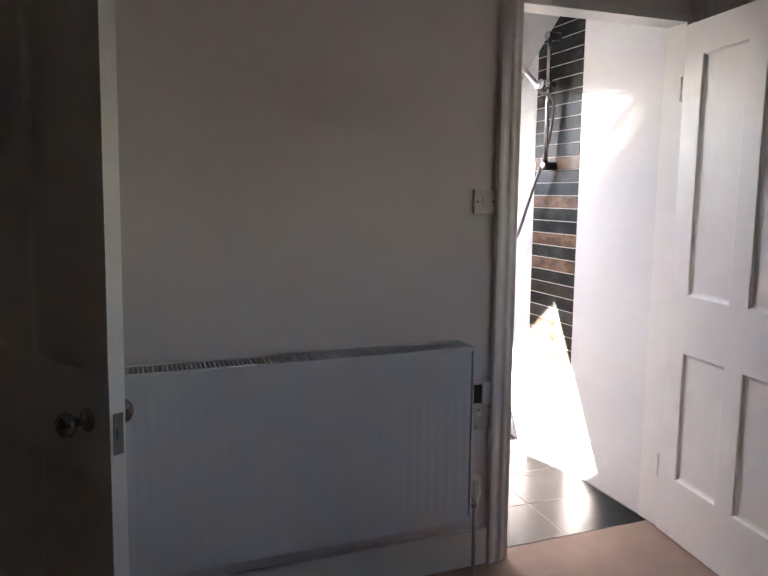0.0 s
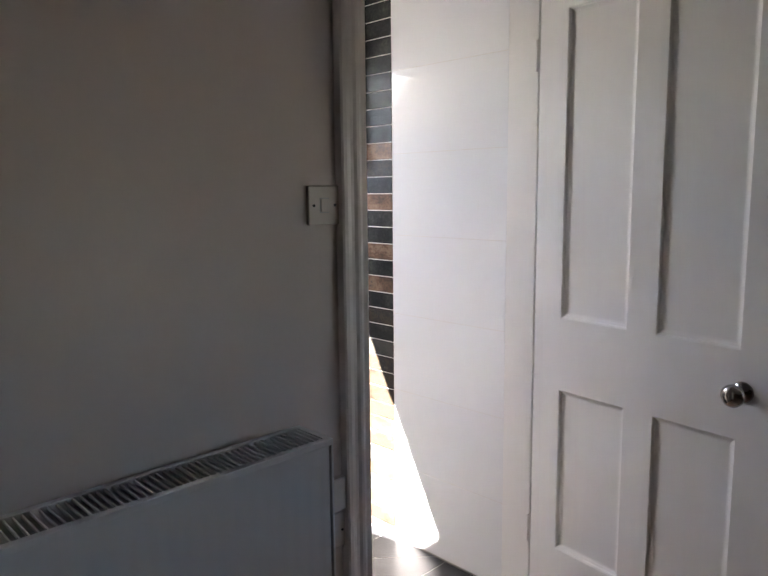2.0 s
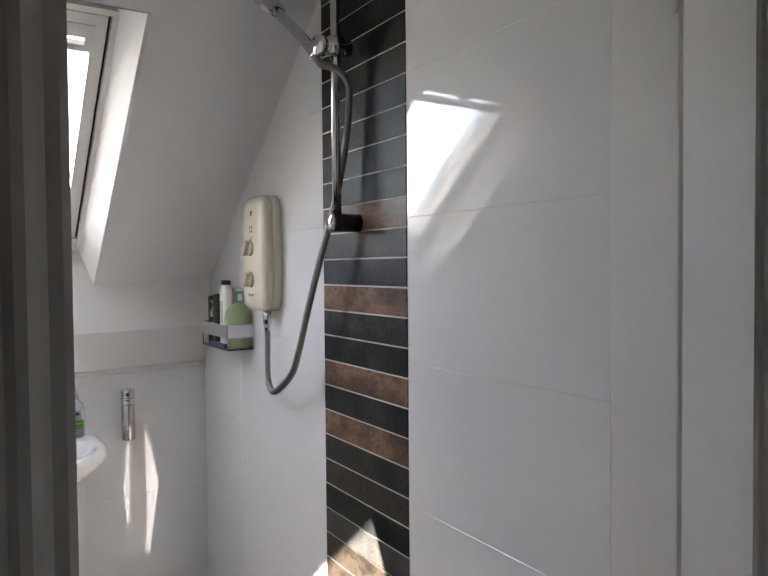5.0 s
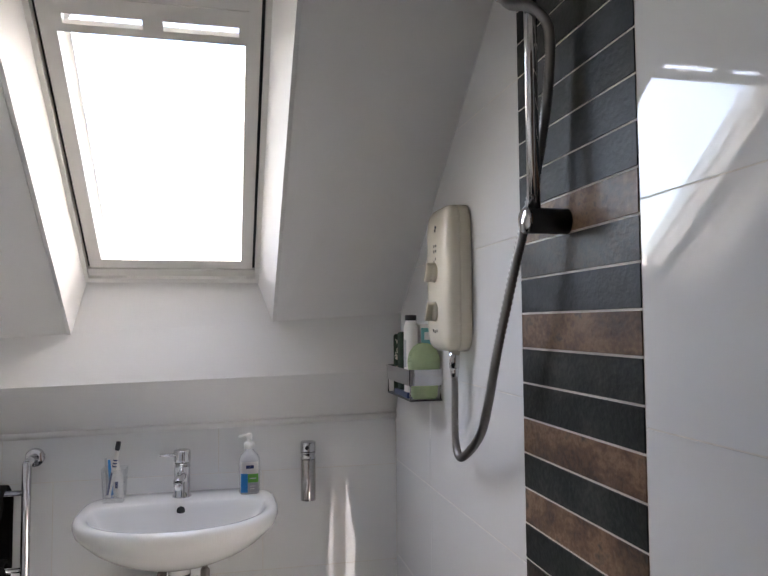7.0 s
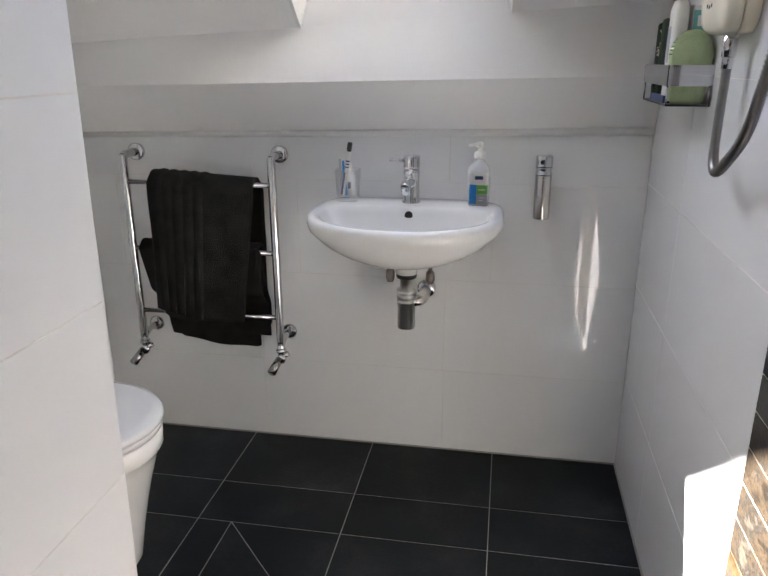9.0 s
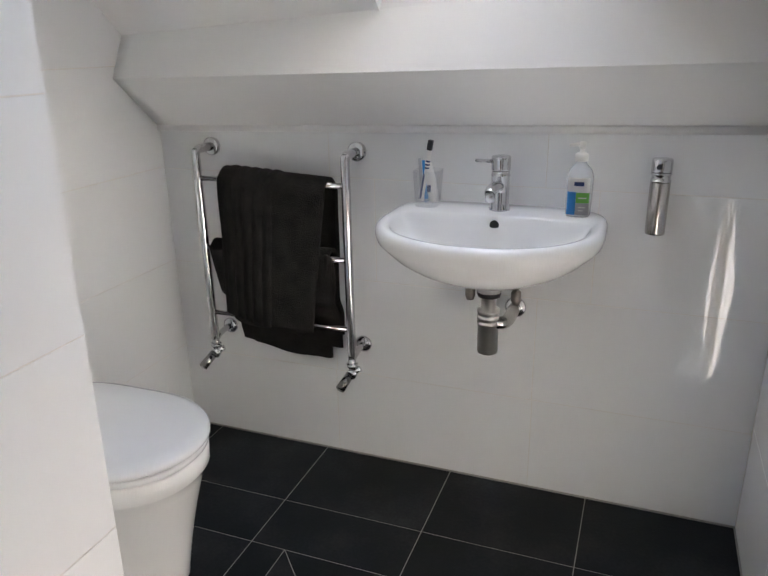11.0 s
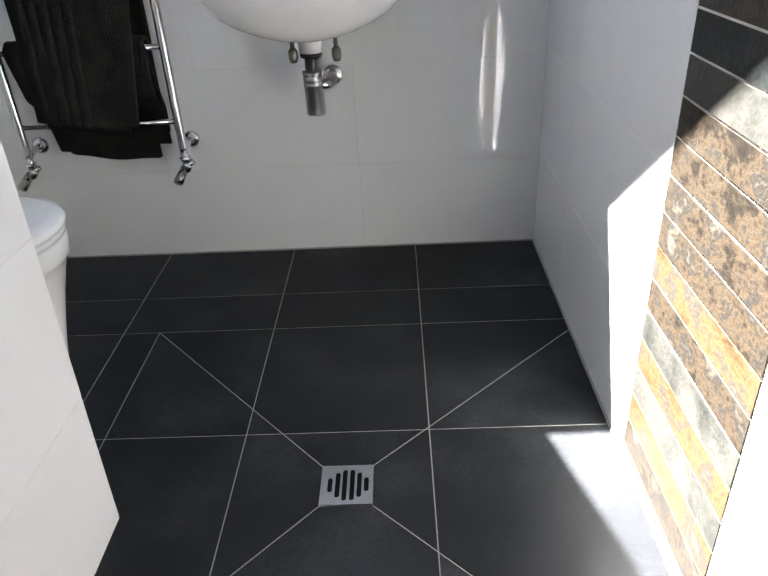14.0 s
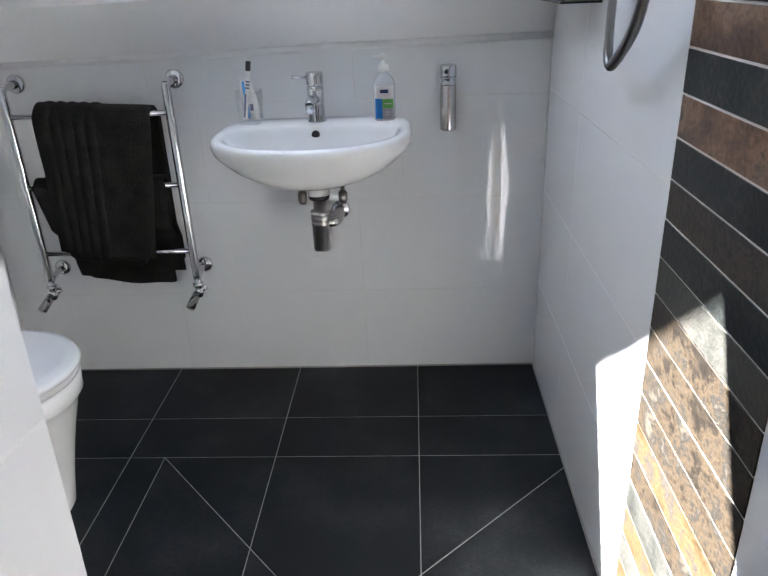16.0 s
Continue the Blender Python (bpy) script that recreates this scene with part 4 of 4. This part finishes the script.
# further folds of the same towels, seen at their edges
def fold_edge(x0, x1, y, z_left, z_right, z_top, thick, seed):
    """A hanging layer of towel with a rounded, slightly wavy lower edge."""
    bm = bmesh.new()
    rings = []
    for j in range(33):
        u = j / 32
        x = x0 + (x1 - x0) * u
        zb = z_left + (z_right - z_left) * u + 0.004 * math.sin(u * 8 + seed) + 0.012 * max(0, abs(u - 0.5) * 2 - 0.9) * 5
        yy = y + 0.004 * math.sin(u * 6 + seed * 2)
        half = thick * (1.0 if 0 < j < 32 else 0.45)
        ring = [(yy - half, z_top)] + [(yy - half * math.cos(a), zb + half - half * 1.2 * math.sin(a)) for a in [math.pi * k / 8 for k in range(9)]] + [(yy + half, z_top)]
        rings.append([bm.verts.new((x, q, z)) for q, z in ring])
    skin(bm, rings)
    return bm


part("inner_fold", fold_edge(-1.412, -1.140, TYR - 0.012, 0.368, 0.346, 0.50, 0.009, 0.7), TOWEL, low_towel, "", True)
part("inner_fold", fold_edge(-1.420, -1.190, TYR - 0.036, 0.468, 0.446, 0.52, 0.008, 2.1), TOWEL, top_towel, "", True)
bm = bmesh.new()
for k in range(3):
    pts = [(-1.122 + 0.004 * k + 0.006 * math.sin(z * 30 + k), TYR - 0.030 + 0.012 * k, z) for z in (0.47, 0.53, 0.60, 0.66, 0.695 - 0.008 * k)]
    tube(smooth_line(pts, 5), 0.0075, 10, bm=bm)
part("folded_edge", bm, TOWEL, low_towel, "", True)
# the lower towel is tucked in behind the bottom bar
for child in low_towel.children:
    for v in child.data.vertices:
        f = min(1.0, max(0.0, (0.56 - v.co.z) / 0.07))
        f = f * f * (3 - 2 * f)
        v.co.y += f * (TYR + 0.017 + (v.co.y - (TYR - 0.045)) * 0.5 - v.co.y)

# ---- toilet ----
QX, QY = -1.71, -0.685
toilet = thing("toilet", (QX + 0.25, QY, 0), "white ceramic back-to-wall toilet with a closed seat lid", "toilet")


def pan_ring(bm, length, half, z, back=0.0, seg=56, inset=0.0):
    """Outline from the wall: straight sides, round front."""
    ring = []
    straight = length - half * 1.25
    for k in range(seg):
        t = 2 * math.pi * k / seg
        c, s = math.cos(t), math.sin(t)
        if c >= 0:
            x, y = straight + half * 1.25 * c ** 0.95, half * math.copysign(abs(s) ** 0.95, s)
        else:
            x, y = straight - (straight - back) * abs(c) ** 0.35, half * math.copysign(abs(s) ** 0.30, s) * (1 - 0.06 * abs(c))
        ring.append(bm.verts.new((QX + x * 0.97, QY + y * 0.985, z * 0.965)))
    return ring


bm = bmesh.new()
skin(bm, [pan_ring(bm, *p) for p in ((0.45, 0.130, 0.0), (0.455, 0.133, 0.01), (0.47, 0.14, 0.10), (0.488, 0.150, 0.18), (0.506, 0.160, 0.25), (0.526, 0.173, 0.315), (0.539, 0.179, 0.345), (0.545, 0.181, 0.352), (0.546, 0.1815, 0.392), (0.541, 0.178, 0.398))])
part("pan", bm, CERAMIC, toilet, "", True)
bm = bmesh.new()
skin(bm, [pan_ring(bm, a, b, z, 0.07) for a, b, z in ((0.540, 0.178, 0.3985), (0.547, 0.182, 0.401), (0.548, 0.183, 0.412), (0.545, 0.181, 0.416))])
part("seat", bm, SEATPL, toilet, "", True)
bm = bmesh.new()
skin(bm, [pan_ring(bm, a, b, z, 0.065) for a, b, z in ((0.548, 0.183, 0.4195), (0.553, 0.1865, 0.422), (0.554, 0.187, 0.432), (0.548, 0.183, 0.440), (0.520, 0.165, 0.446), (0.40, 0.10, 0.449))])
part("lid", bm, SEATPL, toilet, "glossy white closed lid", True)
for dy in (-0.07, 0.07):
    part("hinge", rods(((QX + 0.055, QY + dy, 0.40), (QX + 0.055, QY + dy, 0.43), 0.012)), CHROME, toilet, "", True)

# ---- electric shower, riser rail and hose ----
shower = thing("electric_shower", (0, -0.632, 1.27), "cream electric shower unit with two knobs on the tiled wall", "shower")


def soft_box(x_wall, depth, cy, hw, cz, hh, prof, e=0.32, seg=48):
    bm = bmesh.new()
    rings = []
    for f, s in prof:
        ring = []
        for k in range(seg):
            t = 2 * math.pi * k / seg
            c, s_ = math.cos(t), math.sin(t)
            ring.append(bm.verts.new((x_wall - depth * f, cy + (hw - s) * math.copysign(abs(c) ** e, c), cz + (hh - s) * math.copysign(abs(s_) ** e, s_))))
        rings.append(ring)
    skin(bm, rings)
    return bm


part("back_shell", soft_box(0.0, 0.068, -0.636, 0.097, 1.437, 0.166, [(0.0, 0.004), (0.05, 0.0), (0.42, 0.0), (0.44, 0.002)]), CREAM, shower, "", True)
part("front_shell", soft_box(0.0, 0.068, -0.636, 0.097, 1.437, 0.166, [(0.445, 0.003), (0.46, 0.0), (0.75, 0.002), (0.88, 0.010), (0.96, 0.024), (1.0, 0.045), (1.02, 0.075)]), CREAM, shower, "", True)
for kz in (1.452, 1.362):
    k = part("knob", rods(((-0.066, -0.640, kz), (-0.079, -0.640, kz), 0.024, 0.021)), CREAM, shower, "cream pointer knob", True)
    mm = Matrix.Translation((-0.085, -0.640, kz)) @ pose(0, 0, 0, 35, 0, 0)
    bm = bmesh.new()
    box(bm, -0.010, 0.010, -0.0055, 0.0055, -0.024, 0.024, bevel=0.004, m=mm)
    part("pointer", bm, CREAM, k)
for yy, zz, w in ((-0.65, 1.555, 0.012), (-0.645, 1.548, 0.008), (-0.652, 1.512, 0.006), (-0.636, 1.512, 0.005), (-0.652, 1.500, 0.006), (-0.636, 1.500, 0.005), (-0.650, 1.482, 0.004), (-0.634, 1.476, 0.004), (-0.655, 1.318, 0.004), (-0.640, 1.316, 0.004), (-0.625, 1.318, 0.004)):
    part("marking", boxes((-0.0702, -0.0690, yy - w / 2, yy + w / 2, zz - 0.003, zz + 0.003)), BLACKPL, shower)
part("outlet", rods(((-0.030, -0.690, 1.275), (-0.030, -0.690, 1.235), 0.0125, 0.0115)), CHROME, shower, "chrome hose outlet", True)

for child in shower.children_recursive:
    if child.name.split(".")[0] != "outlet":
        child.data.transform(Matrix.Translation((0, -0.735, 0)) @ Matrix.Diagonal((0.88, 0.92, 1, 1)) @ Matrix.Translation((0, 0.735, 0)))

riser = thing("shower_rail", (-0.055, -1.168, 1.495), "chrome shower riser rail with black brackets on the slate strip", "shower rail")
part("pole", rods(((-0.056, -1.168, 1.485), (-0.056, -1.168, 2.13), 0.0105)), CHROME, riser, "", True)
for z in (1.495, 2.11):
    br = part("bracket", rods(((0.0, -1.168, z), (-0.068, -1.168, z), 0.0205)), BLACKPL, riser, "black wall bracket", True)
    m = Matrix.Translation((-0.068, -1.168, z)) @ Vector((-1, 0, 0)).to_track_quat("Z", "Y").to_matrix().to_4x4()
    part("end_cap", lathe([(0, 0), (0.0215, 0), (0.0215, 0.004), (0.017, 0.008), (0, 0.0095)], m), CHROME, br, "chrome end cap", True)
slider = part("slider", rods(((-0.056, -1.168, 1.865), (-0.056, -1.168, 1.905), 0.019), ((-0.02, -1.172, 1.885), (-0.090, -1.160, 1.885), 0.017)), CHROME, riser, "chrome slide clamp", True)
m = Matrix.Translation((-0.088, -1.160, 1.885)) @ Vector((-1, -0.35, 0)).to_track_quat("Z", "Y").to_matrix().to_4x4()
part("clamp_dial", lathe([(0, 0), (0.023, 0), (0.0235, 0.006), (0.021, 0.012), (0, 0.014)], m), CHROME, slider, "", True)
handset = thing("shower_handset", (-0.09, -1.12, 1.9), "chrome hand shower held in the rail clamp", "hand shower")
part("handle", tube(smooth_line([(-0.092, -1.142, 1.865), (-0.10, -1.11, 1.905), (-0.115, -1.06, 1.955), (-0.13, -1.01, 2.00)]), 0.0125, 16), CHROME, handset, "", True)
m = Matrix.Translation((-0.132, -0.995, 2.012)) @ Vector((-0.35, 0.55, -0.75)).to_track_quat("Z", "Y").to_matrix().to_4x4()
part("rose", lathe([(0, -0.022), (0.02, -0.020), (0.04, -0.006), (0.045, 0.004), (0.043, 0.012), (0, 0.014)], m), CHROME, handset, "", True)

hose_line = smooth_line([(-0.030, -0.690, 1.240), (-0.031, -0.692, 1.18), (-0.033, -0.696, 1.11), (-0.036, -0.712, 1.065), (-0.042, -0.755, 1.050), (-0.050, -0.83, 1.075), (-0.055, -0.915, 1.125), (-0.058, -0.965, 1.19), (-0.060, -1.02, 1.29), (-0.056, -1.092, 1.43), (-0.044, -1.134, 1.54), (-0.034, -1.160, 1.64), (-0.030, -1.178, 1.73), (-0.034, -1.186, 1.80), (-0.060, -1.180, 1.832), (-0.084, -1.156, 1.845), (-0.092, -1.142, 1.866)], 30)
hose = thing("shower_hose", (-0.05, -0.8, 1.05), "ribbed metal shower hose looping from the unit to the hand shower", "shower hose")
part("hose", tube(hose_line, 0.0068, 12, ridge=0.0022), HOSE, hose, "", True)
part("ferrule", rods(((-0.030, -0.690, 1.243), (-0.0305, -0.691, 1.215), 0.0105, 0.009)), CHROME, hose, "", True)

# ---- wire caddy with its contents ----
caddy = thing("shower_caddy", (-0.055, -0.41, 1.19), "chrome band caddy holding wash things on the tiled wall", "caddy")
C0, C1, CF = -0.535, -0.285, -0.108
bm = boxes((CF, CF + 0.002, C0, C1, 1.192, 1.232), (CF, 0.0, C0, C0 + 0.002, 1.192, 1.232), (CF, 0.0, C1 - 0.002, C1, 1.192, 1.232))
part("band", bm, CHROME, caddy, "polished flat band")
part("tray", boxes((CF + 0.002, -0.001, C0 + 0.002, C1 - 0.002, 1.153, 1.157), bevel=0.001), BLACKPL, caddy, "dark base tray")
for x, y in ((CF + 0.004, C0 + 0.004), (CF + 0.004, C1 - 0.004), (-0.006, C0 + 0.004), (-0.006, C1 - 0.004)):
    part("stay", rods(((x, y, 1.155), (x, y, 1.20), 0.0025), seg=10), CHROME, caddy, "", True)
sp = thing("bath_sponge", (-0.06, -0.515, 1.18), "pale green rounded bath sponge standing in the caddy", "sponge")
outline = [(-0.093, 1.1575), (-0.015, 1.1575)] + [(-0.054 + 0.048 * math.cos(a), 1.248 + 0.050 * math.sin(a)) for a in [math.pi * k / 20 for k in range(21)]]
bm = prism(outline, "y", -0.530, -0.498)
bmesh.ops.bevel(bm, geom=bm.edges[:], offset=0.005, segments=2, affect="EDGES")
part("foam", bm, SPONGE, sp, "", True)
bt = thing("shampoo_bottle", (-0.075, -0.46, 1.18), "white shampoo bottle with a dark cap in the caddy", "bottle")
bm = bmesh.new()
skin(bm, [oval_ring(bm, -0.078, -0.462, a, b, z, 0.7, 28) for a, b, z in ((0.018, 0.026, 1.1575), (0.02, 0.028, 1.163), (0.02, 0.028, 1.335), (0.016, 0.022, 1.350), (0.013, 0.018, 1.354))])
part("bottle", bm, WHITEPL, bt, "", True)
part("cap", lathe([(0, 1.355), (0.019, 1.355), (0.019, 1.366), (0.017, 1.369), (0, 1.369)], Matrix.Translation((-0.078, -0.462, 0)), 24), BLACKPL, bt, "dark cap", True)
part("label", boxes((-0.0985, -0.0975, -0.474, -0.450, 1.235, 1.305)), GREYPR, bt, "grey printed label")
bx = thing("soap_carton", (-0.045, -0.46, 1.18), "teal and white soap carton in the caddy", "carton")
part("carton", boxes((-0.052, -0.012, -0.482, -0.43, 1.1575, 1.345), bevel=0.003), WHITEPL, bx)
part("print_panel", boxes((-0.050, -0.014, -0.4835, -0.4815, 1.270, 1.335)), TEAL, bx, "teal printed panel")
part("print_mark", boxes((-0.040, -0.022, -0.4845, -0.483, 1.305, 1.325)), WHITEPL, bx)
sc = thing("scrubbing_pad", (-0.07, -0.37, 1.18), "dark green scrubbing pad standing in the caddy", "scrubber")
bm = boxes((-0.098, -0.03, -0.412, -0.372, 1.1575, 1.325), bevel=0.010)
part("pad", bm, SCRUB, sc, "", True)
bs = thing("body_brush", (-0.07, -0.33, 1.18), "cream bristle body brush standing in the caddy", "brush")
bm = boxes((-0.095, -0.035, -0.338, -0.318, 1.1575, 1.318), bevel=0.008)
part("back", bm, SCRUB, bs)
bm = bmesh.new()
rng = random.Random(5)
for i in range(160):
    x, z = rng.uniform(-0.094, -0.036), rng.uniform(1.19, 1.315)
    rod(bm, (x, -0.338, z), (x + rng.uniform(-0.008, 0.004), -0.362 + rng.uniform(-0.006, 0.004), z + rng.uniform(-0.006, 0.010)), 0.0022, 0.0015, seg=5)
part("bristles", bm, CREAM, bs, "cream bristles")
rz = thing("blue_sachet", (-0.06, -0.42, 1.18), "blue plastic sachet lying on the caddy tray", "sachet")
bm = boxes((-0.104, -0.05, -0.50, -0.36, 1.1575, 1.172), bevel=0.003)
part("pack", bm, NAVY, rz)

for ob in (caddy, sp, bt, bx, sc, bs, rz):
    for child in ob.children:
        child.data.transform(Matrix.Translation((0, 0.028, -0.012)) @ Matrix.Diagonal((0.8, 1, 1, 1)))

# ---- floor drain ----
GX0, GX1, GY0, GY1 = -0.609, -0.507, -1.106, -1.003
drain = thing("floor_drain", (-0.558, -1.055, -0.006), "square stainless steel floor drain grate with six slots", "drain")
part("frame", boxes((GX0, GX0 + 0.005, GY0, GY1, -0.001, 0.0028), (GX1 - 0.005, GX1, GY0, GY1, -0.001, 0.0028), (GX0 + 0.005, GX1 - 0.005, GY0, GY0 + 0.005, -0.001, 0.0028), (GX0 + 0.005, GX1 - 0.005, GY1 - 0.005, GY1, -0.001, 0.0028), bevel=0.0005), GRATE, drain)
# thin black sheet just under the slots, painted as the shade of the drain
part("sump", boxes((GX0 + 0.005, GX1 - 0.005, GY0 + 0.005, GY1 - 0.005, -0.0009, -0.0004)), DRAIN_SHADE, drain, "matte black sheet standing in for the shade below the grate")
bm = bmesh.new()
x = GX0 + 0.0055
cy = (GY0 + GY1) / 2
slots = [(0.012, 0.014), (0.027, 0.028), (0.041, 0.036), (0.056, 0.036), (0.070, 0.028), (0.084, 0.014)]
last = 0.0
for sx, half in slots:
    box(bm, x + last, x + sx - 0.0049, GY0 + 0.0055, GY1 - 0.0055, -0.0003, 0.0020)
    for k in range(7):  # rounded slot ends
        w0 = -0.0049 + 0.0014 * k
        r = half + 0.0049 * math.sqrt(max(0, 1 - ((w0 + 0.0007) / 0.0049) ** 2))
        box(bm, x + sx + w0, x + sx + w0 + 0.0014, cy + r, GY1 - 0.0055, -0.0003, 0.0020)
        box(bm, x + sx + w0, x + sx + w0 + 0.0014, GY0 + 0.0055, cy - r, -0.0003, 0.0020)
    last = sx + 0.0049
box(bm, x + last, GX1 - 0.0055, GY0 + 0.0055, GY1 - 0.0055, -0.0003, 0.0020)
part("grate", bm, GRATE, drain, "brushed slotted grate")

# ---- tiles ----
random.seed(7)
# sink wall, facing the door: local x along -x to +x, local y up
M_SINK = Matrix(((1, 0, 0, 0), (0, 0, -1, T), (0, 1, 0, 0), (0, 0, 0, 1)))
G = 0.0009


def lay(name, m, xs, y0, y1, mat, parent, gap=G, cut=None, thick=T):
    slack = 0.45 if parent is wall_shower else 0.15
    for a, b in zip(xs, xs[1:]):
        poly = rect(a, b, y0, y1)
        if cut:
            poly = clip(poly, *cut)
        if len(poly) < 3:
            continue
        poly = shrink(poly, gap)
        if len(poly) >= 3:
            tilt = Matrix.Translation((0, 0, random.uniform(-0.0003, 0.0003))) @ pose((a + b) / 2, (y0 + y1) / 2, 0, random.uniform(-0.07, 0.07) * slack, random.uniform(-0.04, 0.04) * slack, 0) @ Matrix.Translation((-(a + b) / 2, -(y0 + y1) / 2, 0))
            piece(name, poly, thick, 0.0004, m @ tilt, mat, parent)


sink_rows = [(0.004, 0.286, [-1.712, -1.156, -0.554, 0.0]), (0.286, 0.590, [-1.712, -1.152, -0.556, 0.0]), (0.590, 0.888, [-1.712, -1.612, -1.015, -0.42, 0.0]), (0.888, 1.046, [-1.712, -1.15, -0.552, 0.0])]
for z0, z1, xs in sink_rows:
    lay("wall_tile", M_SINK, xs, z0, z1, TILE, wall_sink, cut=(-0.02, 1, 1.0435))

# shower wall x = 0, facing -x: local x = -y (towards the door), local y up
M_SHOW = Matrix(((0, 0, -1, T), (-1, 0, 0, 0), (0, 1, 0, 0), (0, 0, 0, 1)))
STRIP0, STRIP1 = 0.990, 1.366
zs = [0.004, 0.309, 0.607, 0.903, 1.199, 1.495, 1.789, 2.085, 2.38]
under_slope = (-0.8, 1, 1.30)
for z0, z1 in zip(zs, zs[1:]):
    lay("wall_tile", M_SHOW, [0.0, 0.39, STRIP0], z0, z1, TILE, wall_shower, cut=under_slope)
    lay("wall_tile", M_SHOW, [STRIP1, 1.88], z0, z1, TILE, wall_shower, cut=under_slope)

# slate strip, one long tile a course
rows = "kkkkkkkbkbbrnbrkkrkrknkgnnnnongogongo"
top = 1.289 + 0.0625 * 15
for i, kind in enumerate(rows):
    z1 = top - 0.0625 * i
    z0 = z1 - 0.0625
    if z0 < -0.03:
        break
    z0 = max(z0, 0.002)
    lay("slate_tile", M_SHOW, [STRIP0, STRIP1], z0, z1, STONE[kind], wall_shower, gap=0.0019, cut=under_slope, thick=T + 0.001)

# boxed wall beside the door, facing +x: local x = y
NC = math.cos(NIB_LEAN)
M_NIB = Matrix(((0, NIB_LEAN, NC, -0.99 - T), (1, 0, 0, 0), (0, NC, -NIB_LEAN, 0), (0, 0, 0, 1)))
nz = [0.002, 0.296, 0.594, 0.893, 1.192, 1.490, 1.788, 2.086, 2.37]
for k, (z0, z1) in enumerate(zip(nz, nz[1:])):
    lay("wall_tile", M_NIB, [-1.88, -1.72, -1.12] if k % 2 == 0 else [-1.88, -1.42, -1.12], z0, z1, TILE, wall_nib)
M_NIBEND = Matrix(((-NC, NIB_LEAN, 0, -0.99), (0, 0, 1, -1.12 - T), (NIB_LEAN, NC, 0, 0), (0, 0, 0, 1)))
for z0, z1 in zip(nz, nz[1:]):
    lay("wall_tile", M_NIBEND, [0.0, 0.6, 0.72], z0, z1, TILE, wall_nib)
# end wall beside the toilet, facing +x
M_WEST = Matrix(((0, 0, 1, -1.71 - T), (1, 0, 0, 0), (0, 1, 0, 0), (0, 0, 0, 1)))
for z0, z1 in zip(nz, nz[1:]):
    lay("wall_tile", M_WEST, [-1.12, -0.6, 0.0], z0, z1, TILE, wall_west, cut=(0.8, 1, 1.31))
# wall over and beside the doorway, seen only in reflections
structure("wall_door_inside", boxes((-0.998, DL - 0.031, YS, YS + 0.006, 0, 2.37), (DL - 0.03, DR + 0.03, YS, YS + 0.006, DH + 0.032, 2.37)), CEIL, "white wall inside the shower room doorway")

# floor: falls cut on the diagonal towards the drain
FALL = (-1.10, 0.054, -1.63, -0.478)
M_FLOOR = Matrix.Translation((0, 0, -0.006))
cells = []
for y0, y1 in ((-0.293, 0.0), (-0.478, -0.293)):
    for x0, x1 in ((-0.387, 0.0), (-0.786, -0.387), (-1.199, -0.786), (-1.6, -1.199), (-1.712, -1.6)):
        cells.append(rect(x0, x1, y0, y1))
for y0, y1 in ((-0.899, -0.478), (-1.12, -0.899)):
    cells.append(rect(-1.199, -1.10, y0, y1))
    cells.append(rect(-1.6, -1.199, y0, y1))
    cells.append(rect(-1.712, -1.6, y0, y1))
wedges = [
    [(FALL[0], FALL[3]), (FALL[1], FALL[3]), (GX1, GY1), (GX0, GY1)],
    [(FALL[1], FALL[3]), (FALL[1], FALL[2]), (GX1, GY0), (GX1, GY1)],
    [(FALL[1], FALL[2]), (FALL[0], FALL[2]), (GX0, GY0), (GX1, GY0)],
    [(FALL[0], FALL[2]), (FALL[0], FALL[3]), (GX0, GY1), (GX0, GY0)],
]
for w in wedges:
    w = ccw(w)
    for x0, x1 in ((-1.10, -0.786), (-0.786, -0.387), (-0.387, 0.0)):
        for y0, y1 in ((-0.899, -0.478), (-1.32, -0.899), (-1.63, -1.32)):
            poly = rect(x0, x1, y0, y1)
            for p, q in zip(w, w[1:] + w[:1]):
                e = (q[0] - p[0], q[1] - p[1])
                poly = clip(poly, e[1], -e[0], e[1] * p[0] - e[0] * p[1])
            if len(poly) >= 3:
                cells.append(poly)
for x0, x1 in ((-0.786, -0.387), (-0.387, 0.0), (-0.998, -0.786)):
    cells.append(rect(x0, x1, -1.93, -1.63))
for poly in cells:
    p = shrink(ccw(poly), 0.0012)
    if len(p) >= 3:
        piece("floor_tile", p, 0.006, 0.0006, M_FLOOR, SLATE, floor_shower)
# silicone joint at the foot of the walls
structure("trim_floor_edge", rods(((-1.71, -0.001, 0.001), (0, -0.001, 0.001), 0.003), ((-0.001, 0, 0.001), (-0.001, -1.88, 0.001), 0.003)), FLOOR_GROUT, "grey sealant joint at the foot of the tiled walls", True)
